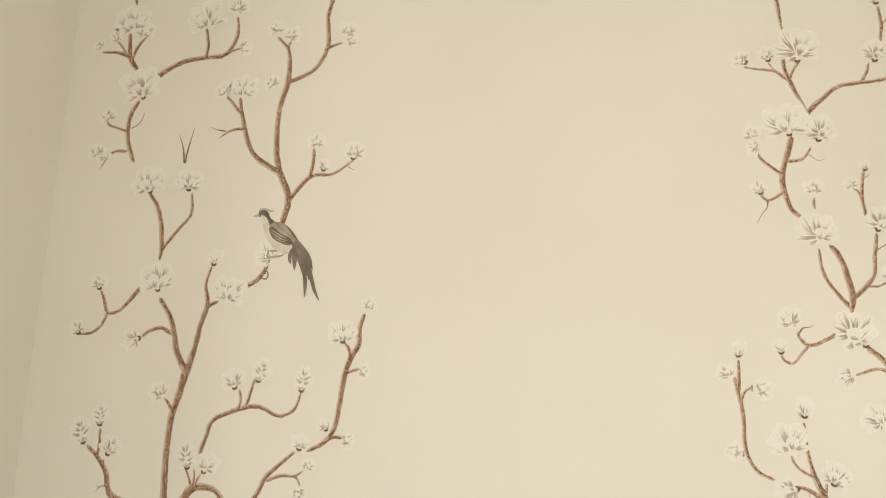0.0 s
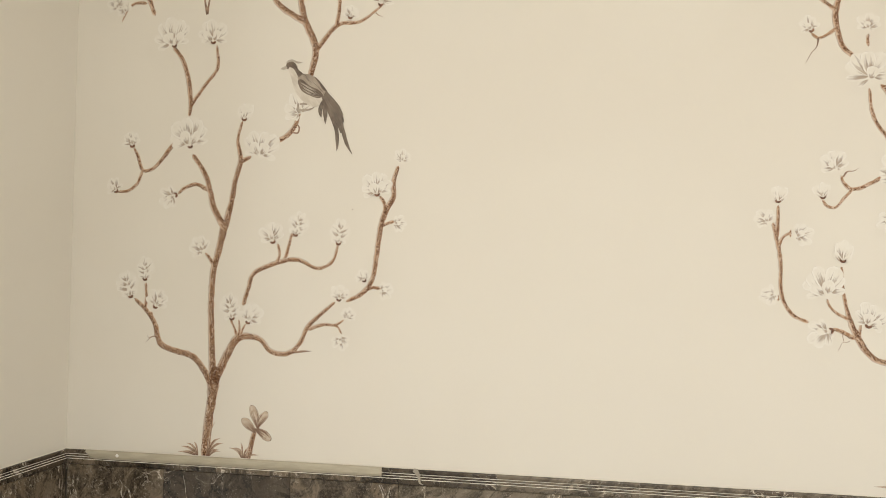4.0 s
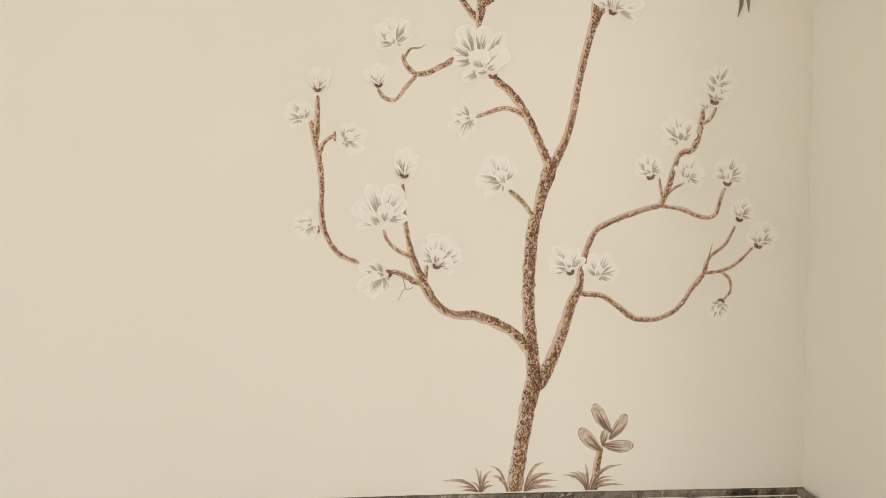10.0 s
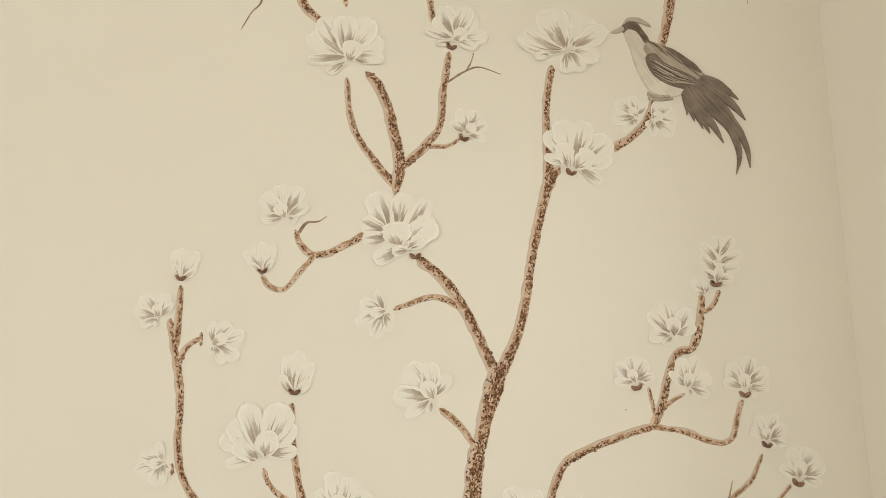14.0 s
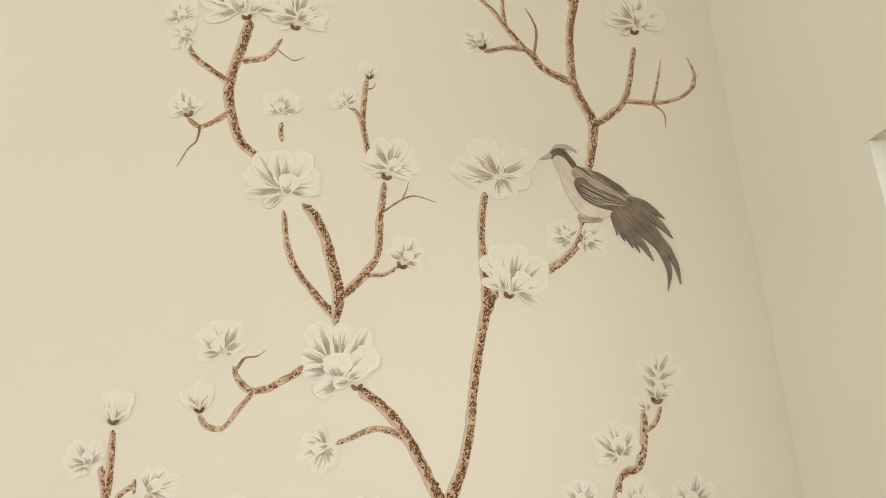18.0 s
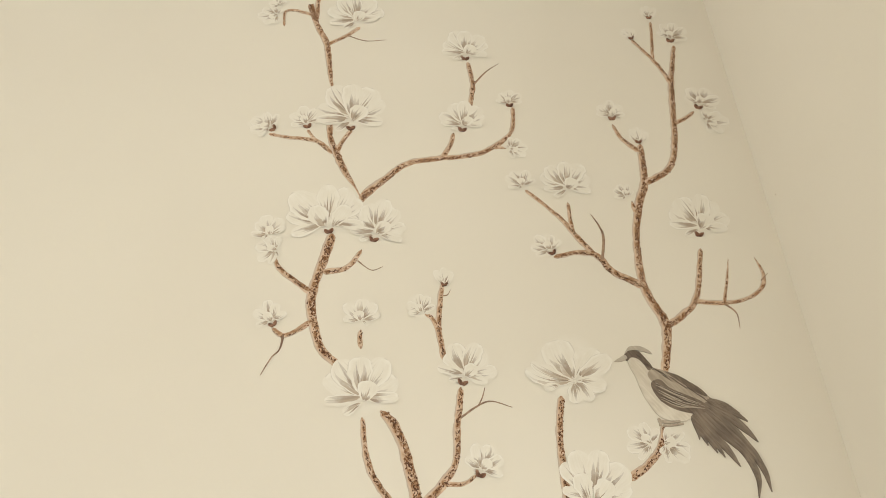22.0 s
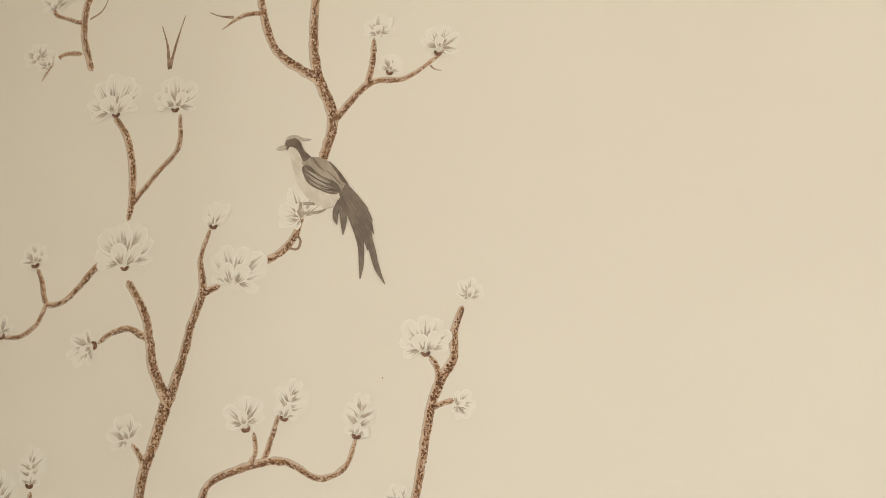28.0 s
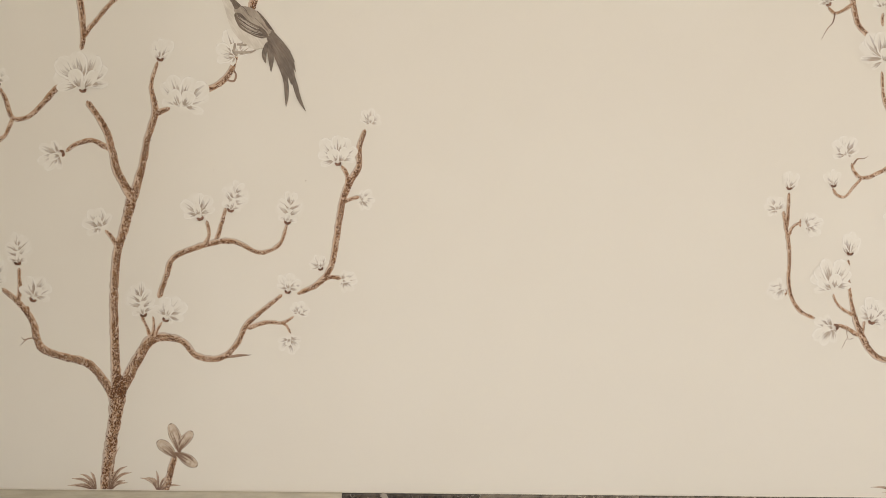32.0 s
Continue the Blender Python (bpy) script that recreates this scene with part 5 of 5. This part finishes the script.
limb(tree, "branch", [(24, 280, 21.2), (5, 306, 19.5), (-28, 332, 18.2), (-84, 355, 18.2), (-127, 358, 14.7), (-157, 375, 15.5), (-181, 410, 16.8), (-197, 445, 15.2), (-213, 496, 10.4), (-222, 552, 8.8), (-225, 609, 8.0)])
limb(tree, "twig", [(-191, 416, 11.2), (-221, 434, 10.4), (-248, 444, 9.6)])
limb(tree, "twig", [(-183, 416, 8.8), (-181, 434, 8.0), (-178, 457, 7.2)])
limb(tree, "twig", [(-205, 468, 8.8), (-237, 484, 8.0), (-254, 503, 7.2), (-261, 522, 6.4)])
limb(tree, "branch", [(-306, 458, 7.2), (-346, 477, 10.4), (-370, 513, 10.4), (-378, 560, 10.4), (-377, 608, 10.4), (-382, 656, 11.2), (-391, 696, 9.6), (-396, 727, 9.1)])
limb(tree, "twig", [(-387, 684, 9.6), (-384, 732, 9.6), (-383, 774, 8.0)])
limb(tree, "twig", [(-382, 658, 8.0), (-373, 684, 8.0), (-353, 701, 6.6)])
limb(tree, "knot", [(-352, 688, 5.6), (-352, 698, 6.4), (-352, 708, 4.8)])
limb(tree, "knot", [(-384, 515, 5.4), (-384, 523, 7.2), (-384, 531, 4.8)])
limb(tree, "twig", [(29, 542, 9.3), (8, 573, 8.8), (-21, 598, 9.6)])
limb(tree, "branch", [(61, 638, 17.6), (39, 687, 15.2), (21, 727, 14.4), (2, 759, 15.2), (-22, 788, 14.4), (-50, 810, 15.7)])
limb(tree, "twig", [(15, 737, 9.6), (-23, 754, 9.1), (-55, 747, 8.0), (-85, 736, 6.6)])
limb(tree, "branch", [(-121, 847, 10.7), (-151, 831, 9.6), (-183, 817, 9.9), (-206, 820, 9.6), (-219, 836, 8.8), (-224, 853, 7.2)])
limb(tree, "twig", [(-196, 816, 7.4), (-220, 788, 8.0), (-240, 767, 7.2), (-260, 772, 7.2), (-271, 789, 6.6)])
limb(tree, "tendril", [(-219, 849, 5.6), (-209, 863, 5.0), (-192, 865, 2.5), (-180, 873, 1.2)])
limb(tree, "branch", [(61, 638, 19.2), (89, 694, 15.2), (105, 751, 14.4), (115, 807, 13.6), (129, 868, 14.4), (143, 917, 16.0), (146, 927, 17.0), (145, 996, 11.9), (147, 1051, 11.1), (157, 1107, 11.4)])
limb(tree, "twig", [(141, 912, 11.9), (151, 931, 12.4), (163, 947, 11.1)])
limb(tree, "branch", [(241, 973, 11.4), (273, 993, 12.3), (299, 1022, 11.7), (311, 1054, 9.9)])
limb(tree, "branch", [(-82, 905, 6.4), (-77, 931, 16.0), (-75, 956, 16.5), (-83, 999, 16.2), (-94, 1045, 15.3), (-109, 1077, 14.9), (-125, 1095, 10.2)])
limb(tree, "branch", [(-80, 916, 12.8), (-120, 967, 11.2), (-145, 1015, 9.9), (-153, 1086, 7.7)])
limb(tree, "branch", [(-73, 946, 14.9), (-38, 978, 12.4), (-14, 1013, 10.7), (-8, 1068, 11.1), (1, 1128, 9.6)])
limb(tree, "twig", [(-34, 979, 7.4), (-4, 979, 6.6), (15, 990, 5.8)])
limb(tree, "tendril", [(-2, 1079, 5.1), (26, 1097, 3.4), (48, 1103, 2.6), (79, 1092, 1.3)])
limb(tree, "tendril", [(27, 1097, 3.4), (34, 1111, 2.6), (39, 1126, 1.3)])
limb(tree, "twig", [(-154, 1199, 8.1), (-156, 1217, 7.9), (-154, 1233, 7.0)])
limb(tree, "branch", [(-184, 1169, 12.3), (-217, 1200, 14.0), (-232, 1252, 14.9), (-236, 1293, 16.2), (-227, 1334, 15.3), (-214, 1376, 16.7), (-203, 1418, 16.7)])
limb(tree, "twig", [(-235, 1303, 11.7), (-268, 1330, 9.9), (-291, 1352, 9.0), (-299, 1373, 7.2)])
limb(tree, "twig", [(-233, 1252, 10.5), (-261, 1233, 8.5), (-281, 1228, 7.9), (-297, 1242, 6.8)])
limb(tree, "tendril", [(-278, 1230, 5.3), (-283, 1204, 3.5), (-296, 1189, 2.6), (-311, 1161, 1.3)])
limb(tree, "twig", [(-218, 1342, 11.1), (-177, 1350, 9.3), (-152, 1383, 7.4)])
limb(tree, "tendril", [(-159, 1362, 2.7), (-136, 1343, 1.9), (-116, 1349, 0.9)])
limb(tree, "branch", [(-22, 1174, 10.5), (-28, 1229, 9.9), (-23, 1280, 9.3), (-17, 1313, 7.4)])
limb(tree, "twig", [(-28, 1222, 8.1), (-36, 1247, 8.1), (-49, 1257, 6.3)])
limb(tree, "tendril", [(-17, 1290, 2.8), (-10, 1291, 2.7), (-4, 1301, 0.9)])
limb(tree, "branch", [(329, 1137, 12.6), (347, 1218, 16.7), (330, 1271, 15.2), (323, 1314, 14.3), (329, 1393, 12.7), (347, 1464, 15.4), (366, 1513, 15.8), (374, 1598, 12.9)])
limb(tree, "branch", [(325, 1295, 13.7), (277, 1325, 12.7), (253, 1358, 11.7), (219, 1365, 9.8), (178, 1357, 8.6)])
limb(tree, "twig", [(252, 1357, 10.7), (224, 1396, 9.8), (203, 1432, 9.0), (172, 1469, 8.0), (144, 1499, 7.2)])
limb(tree, "twig", [(219, 1404, 8.0), (217, 1437, 8.0), (218, 1470, 6.2)])
limb(tree, "tendril", [(262, 1349, 6.8), (271, 1394, 6.0), (267, 1418, 4.0), (256, 1443, 1.5)])
limb(tree, "twig", [(370, 1580, 10.5), (341, 1612, 9.7), (329, 1647, 7.5)])
limb(tree, "knot", [(340, 1442, 9.2), (336, 1457, 8.0), (335, 1469, 3.1)])
limb(tree, "branch", [(367, 1507, 14.7), (419, 1542, 13.7), (442, 1603, 12.9), (455, 1686, 13.2), (466, 1752, 12.7), (492, 1852, 9.4)])
limb(tree, "twig", [(466, 1747, 10.1), (444, 1806, 9.4), (406, 1870, 7.1)])
limb(tree, "twig", [(440, 1812, 8.1), (449, 1869, 7.1), (456, 1921, 7.2)])
limb(tree, "twig", [(450, 1646, 9.9), (476, 1660, 9.9), (496, 1676, 7.7)])
limb(tree, "branch", [(344, 1216, 13.0), (382, 1241, 12.0), (411, 1273, 10.5), (439, 1366, 9.0)])
limb(tree, "twig", [(405, 1264, 9.5), (452, 1259, 8.6), (492, 1264, 7.6), (526, 1284, 7.8), (537, 1312, 6.8), (530, 1345, 2.0)])
limb(tree, "twig", [(455, 1258, 6.7), (471, 1303, 4.9), (483, 1344, 1.5)])
limb(tree, "tendril", [(456, 1257, 5.7), (472, 1239, 2.9), (471, 1211, 1.0)])
limb(tree, "tendril", [(530, 1299, 2.9), (538, 1306, 2.0), (546, 1313, 1.0)])
limb(tree, "branch", [(-150, 1481, 4.9), (-147, 1498, 15.0), (-112, 1529, 14.0), (-70, 1564, 13.3), (-17, 1575, 12.6), (47, 1580, 12.6), (91, 1597, 11.6), (132, 1635, 9.7), (141, 1695, 8.8)])
limb(tree, "twig", [(93, 1596, 8.4), (106, 1598, 7.4), (118, 1594, 5.3)])
limb(tree, "twig", [(-4, 1575, 9.2), (14, 1605, 9.5), (22, 1634, 8.4)])
limb(tree, "branch", [(-151, 1486, 2.0), (-162, 1513, 4.0), (-181, 1547, 13.3), (-198, 1593, 14.4), (-210, 1633, 12.6), (-210, 1670, 11.8)])
limb(tree, "twig", [(-197, 1591, 9.2), (-187, 1619, 9.2), (-169, 1649, 8.4)])
limb(tree, "twig", [(-202, 1591, 11.3), (-236, 1622, 10.3), (-288, 1632, 8.2), (-323, 1641, 7.2)])
limb(tree, "twig", [(-233, 1621, 7.2), (-243, 1634, 6.3), (-252, 1649, 6.3)])
limb(tree, "branch", [(58, 1697, 9.9), (67, 1753, 11.0), (62, 1815, 10.1)])
limb(tree, "tendril", [(68, 1753, 5.5), (98, 1789, 3.4), (124, 1809, 1.1)])
limb(tree, "branch", [(-206, 1748, 3.2), (-211, 1782, 9.9), (-220, 1869, 13.5), (-240, 1922, 12.7), (-255, 1984, 11.8), (-244, 1940, 11.6), (-239, 2006, 9.9)])
limb(tree, "twig", [(-220, 1868, 10.1), (-186, 1888, 9.2), (-152, 1916, 9.2)])
limb(tree, "tendril", [(-177, 1892, 3.5), (-141, 1877, 2.3), (-99, 1879, 1.1)])
limb(tree, "twig", [(-248, 1952, 9.9), (-284, 1966, 8.3), (-306, 1962, 6.6), (-307, 1921, 5.0)])
limb(tree, "tendril", [(-224, 429, 1.8), (-222, 418, 1.4), (-219, 409, 1.4), (-213, 408, 1.3), (-205, 412, 1.0)])
limb(tree, "tendril", [(-219, 409, 1.4), (-226, 405, 1.2), (-228, 398, 1.4), (-232, 391, 1.3), (-235, 384, 0.8)])
blossom(tree, -76, 857, 52.5, 0, "cup", True)
blossom(tree, -242, 890, 35.2, -12, "fan")
blossom(tree, -272, 813, 22.4, -8, "bud", True)
blossom(tree, -111, 729, 30.4, -110, "fan")
blossom(tree, -381, 806, 24.8, 6, "bud", True)
blossom(tree, -418, 741, 26.4, -30, "fan")
blossom(tree, -321, 696, 29.7, 70, "fan")
blossom(tree, -408, 529, 26.4, -104, "fan")
blossom(tree, -218, 650, 29.6, 8, "bud", True)
blossom(tree, -270, 564, 44.8, -12, "bloom")
blossom(tree, -150, 477, 35.6, 22, "bloom", True)
blossom(tree, -278, 429, 36.8, -110, "fan", True)
blossom(tree, -42, 628, 40.0, -38, "fan")
blossom(tree, 194, 973, 46.2, 23, "bloom", True)
blossom(tree, 92, 462, 33.6, -22, "fan", True)
blossom(tree, 162, 446, 33.3, 24, "fan")
blossom(tree, 393, 808, 40.0, 12, "spray", True)
blossom(tree, 363, 770, 16.0, -21, "bud")
blossom(tree, 315, 714, 36.0, -8, "fan")
blossom(tree, 255, 644, 28.0, -12, "fan", True)
blossom(tree, 339, 636, 30.4, 25, "fan")
blossom(tree, 418, 636, 32.8, 8, "fan", True)
blossom(tree, 446, 559, 25.6, 18, "fan", True)
blossom(tree, 490, 510, 31.8, 25, "fan", True)
blossom(tree, 400, 362, 24.8, 200, "fan", True)
blossom(tree, 30, 1011, 28.9, 25, "fan", True)
blossom(tree, -152, 1140, 51.1, 0, "open")
blossom(tree, -154, 1264, 28.8, 0, "fan")
blossom(tree, -57, 1273, 23.4, -17, "fan")
blossom(tree, -13, 1327, 18.5, 3, "bud", True)
blossom(tree, 16, 1165, 39.4, 21, "open", True)
blossom(tree, -313, 1433, 27.8, -10, "fan")
blossom(tree, -310, 1390, 25.0, -75, "fan")
blossom(tree, -303, 1266, 25.4, -23, "fan", True)
blossom(tree, -213, 1468, 55.1, -6, "bloom", True)
blossom(tree, -121, 1438, 44.7, 16, "open", True)
blossom(tree, 178, 1150, 60.0, 0, "wide")
blossom(tree, 273, 1034, 28.0, -51, "fan", under=True)
blossom(tree, 321, 1022, 28.8, 94, "fan", under=True)
blossom(tree, 222, 1521, 41.0, 5, "open")
blossom(tree, 167, 1383, 25.7, -30, "fan", True)
blossom(tree, 451, 1433, 48.0, 12, "open", True)
blossom(tree, 322, 1490, 19.0, -18, "fan")
blossom(tree, -336, 1952, 27.6, -98, "fan")
blossom(tree, -161, 1959, 48.3, 0, "open")
blossom(tree, -335, 1665, 29.4, -59, "fan", True)
blossom(tree, -258, 1678, 28.4, -17, "fan", True)
blossom(tree, -169, 1701, 60.2, 2, "open", True)
blossom(tree, 62, 1860, 44.9, 6, "open", True)
blossom(tree, 44, 1671, 37.6, 9, "open", True)
blossom(tree, 136, 1718, 24.7, 1, "fan", True)
blossom(tree, 138, 1595, 23.1, 87, "fan")
blossom(tree, 136, 1522, 25.2, -18, "fan")
blossom(tree, 331, 1682, 26.4, 0, "fan", True)
blossom(tree, 375, 1621, 20.4, 10, "bud", True)
blossom(tree, 403, 1889, 17.6, -15, "bud", True)
blossom(tree, 494, 1889, 31.2, 15, "fan", True)
blossom(tree, 518, 1709, 32.7, 26, "fan", True)
blossom(tree, 530, 1649, 29.7, 94, "fan")
blossom(tree, 457, 1950, 19.2, 5, "bud", True)
blossom(tree, -229, 2033, 23.5, 9, "fan", True)
blossom(tree, -324, 1990, 18.5, -31, "fan")
bird = []
flat_shape(bird, "pale", [(272, 1164), (268, 1170), (276, 1177), (292, 1177), (303, 1161), (311, 1148), (334, 1139), (357, 1124), (376, 1110), (388, 1097), (394, 1081), (375, 1066), (360, 1063), (341, 1057), (320, 1060), (304, 1069), (294, 1087), (286, 1106), (280, 1133), (274, 1150)])
flat_shape(bird, "mid", [(311, 1146), (334, 1139), (357, 1124), (376, 1110), (390, 1096), (401, 1080), (380, 1073), (359, 1082), (330, 1099), (311, 1116), (300, 1135)])
flat_shape(bird, "dark", [(268, 1167), (270, 1174), (278, 1178), (292, 1177), (303, 1162), (310, 1149), (303, 1143), (296, 1155), (288, 1164), (278, 1166), (272, 1161)])
flat_shape(bird, "dark", [(330, 1140), (348, 1133), (365, 1121), (379, 1110), (389, 1096), (375, 1101), (355, 1117), (337, 1132)])
flat_shape(bird, "grey", [(269, 1172), (277, 1184), (292, 1186), (305, 1181), (314, 1171), (300, 1176), (287, 1179), (277, 1178)])
flat_shape(bird, "grey", [(251, 1161), (261, 1167), (269, 1171), (272, 1165), (262, 1160)])
flat_shape(bird, "dark", [(302, 1117), (308, 1126), (320, 1126), (331, 1113), (353, 1101), (378, 1088), (383, 1078), (375, 1068), (354, 1070), (329, 1079), (310, 1095)])
flat_stroke(bird, "tail", [(367, 1079, 8.9), (392, 1046, 17.8), (425, 1009, 13.0), (437, 969, 8.6), (430, 935, 0.8)])
flat_stroke(bird, "tail", [(377, 1081, 8.9), (406, 1051, 17.8), (434, 1013, 12.4), (449, 977, 8.6), (452, 945, 0.9)])
flat_stroke(bird, "tail", [(381, 1084, 8.0), (413, 1064, 14.2), (436, 1041, 10.7), (451, 1020, 0.9)])
flat_stroke(bird, "tail", [(386, 1089, 7.1), (411, 1076, 11.5), (431, 1063, 7.1), (443, 1053, 0.9)])
flat_stroke(bird, "tail", [(389, 1091, 5.3), (412, 1082, 8.0), (433, 1067, 0.9)])
flat_stroke(bird, "tail", [(362, 1072, 7.8), (378, 1042, 15.1), (399, 1014, 11.5), (414, 984, 0.9)])
flat_stroke(bird, "tail", [(362, 1070, 7.1), (373, 1038, 11.6), (385, 1020, 8.6), (394, 999, 0.9)])
flat_stroke(bird, "tail", [(360, 1068, 6.2), (368, 1043, 9.8), (377, 1025, 6.9), (384, 1006, 0.9)])
flat_stroke(bird, "tail", [(358, 1066, 6.2), (364, 1047, 8.6), (369, 1031, 6.0), (372, 1018, 0.9)])
flat_stroke(bird, "tail", [(357, 1063, 5.2), (360, 1050, 6.9), (362, 1038, 5.2), (361, 1028, 0.9)])
flat_stroke(bird, "mid", [(337, 1058, 3.5), (319, 1057, 4.8), (302, 1060, 3.9)])
flat_stroke(bird, "mid", [(341, 1054, 3.0), (323, 1052, 3.5), (308, 1052, 3.0)])
flat_stroke(bird, "mid", [(303, 1064, 3.9), (306, 1058, 5.2), (304, 1052, 3.5)])
wing_feathers(bird, (309, 1122), (314, 1094), (381, 1078), 4)
back_lines(bird, (288, 1176), (308, 1150), (388, 1097))
painted_bird(bird, 2.039, 0.918)

plant = painted_sapling(2.191, 0.920)
limb(plant, "stem", [(0, 0, 14.7), (6, 51, 14.7), (14, 92, 13.5)])
leaf(plant, (31, 125, 27.0), (-1, 176, 27.0))
leaf(plant, (34, 110, 24.5), (64, 154, 25.0))
leaf(plant, (11, 86, 27.0), (-29, 128, 27.0))
leaf(plant, (24, 94, 27.0), (80, 91, 27.0))
leaf(plant, (18, 95, 17.2), (25, 124, 17.2))
tuft = painted_grass(1.965, 0.924)
blade(tuft, (-75, 27, 10.6))
blade(tuft, (-37, 7, 8.4))
blade(tuft, (-11, 51, 6.0))
blade(tuft, (0, 45, 7.2))
blade(tuft, (21, 44, 9.6))
blade(tuft, (25, 15, 9.6))
blade(tuft, (-45, 14, 8.1))
blade(tuft, (-19, 23, 6.3))
blade(tuft, (-5, 38, 4.5))
blade(tuft, (8, 35, 5.4))
blade(tuft, (19, 24, 7.2))
tuft = painted_grass(2.019, 0.925)
blade(tuft, (-35, 53, 8.4))
blade(tuft, (-30, 32, 8.4))
blade(tuft, (-16, 27, 8.4))
blade(tuft, (-26, 34, 6.3))
blade(tuft, (-18, 24, 6.3))
tuft = painted_grass(2.050, 0.923)
blade(tuft, (40, 59, 12.0))
blade(tuft, (60, 37, 12.3))
blade(tuft, (69, 22, 11.0))
blade(tuft, (64, 9, 8.6))
blade(tuft, (20, 34, 9.8))
blade(tuft, (40, 38, 9.0))
blade(tuft, (52, 23, 9.2))
blade(tuft, (53, 12, 8.3))
blade(tuft, (33, 17, 6.4))
tuft = painted_grass(2.180, 0.920)
blade(tuft, (-53, 36, 9.8))
blade(tuft, (-39, 41, 9.8))
blade(tuft, (-22, 42, 9.8))
blade(tuft, (-6, 55, 8.6))
blade(tuft, (67, 53, 11.0))
blade(tuft, (56, 22, 10.0))
blade(tuft, (71, 13, 10.0))
blade(tuft, (-37, 31, 7.4))
blade(tuft, (-24, 34, 7.4))
blade(tuft, (-11, 39, 7.4))
blade(tuft, (24, 43, 6.4))
blade(tuft, (49, 30, 8.4))
blade(tuft, (51, 14, 7.4))
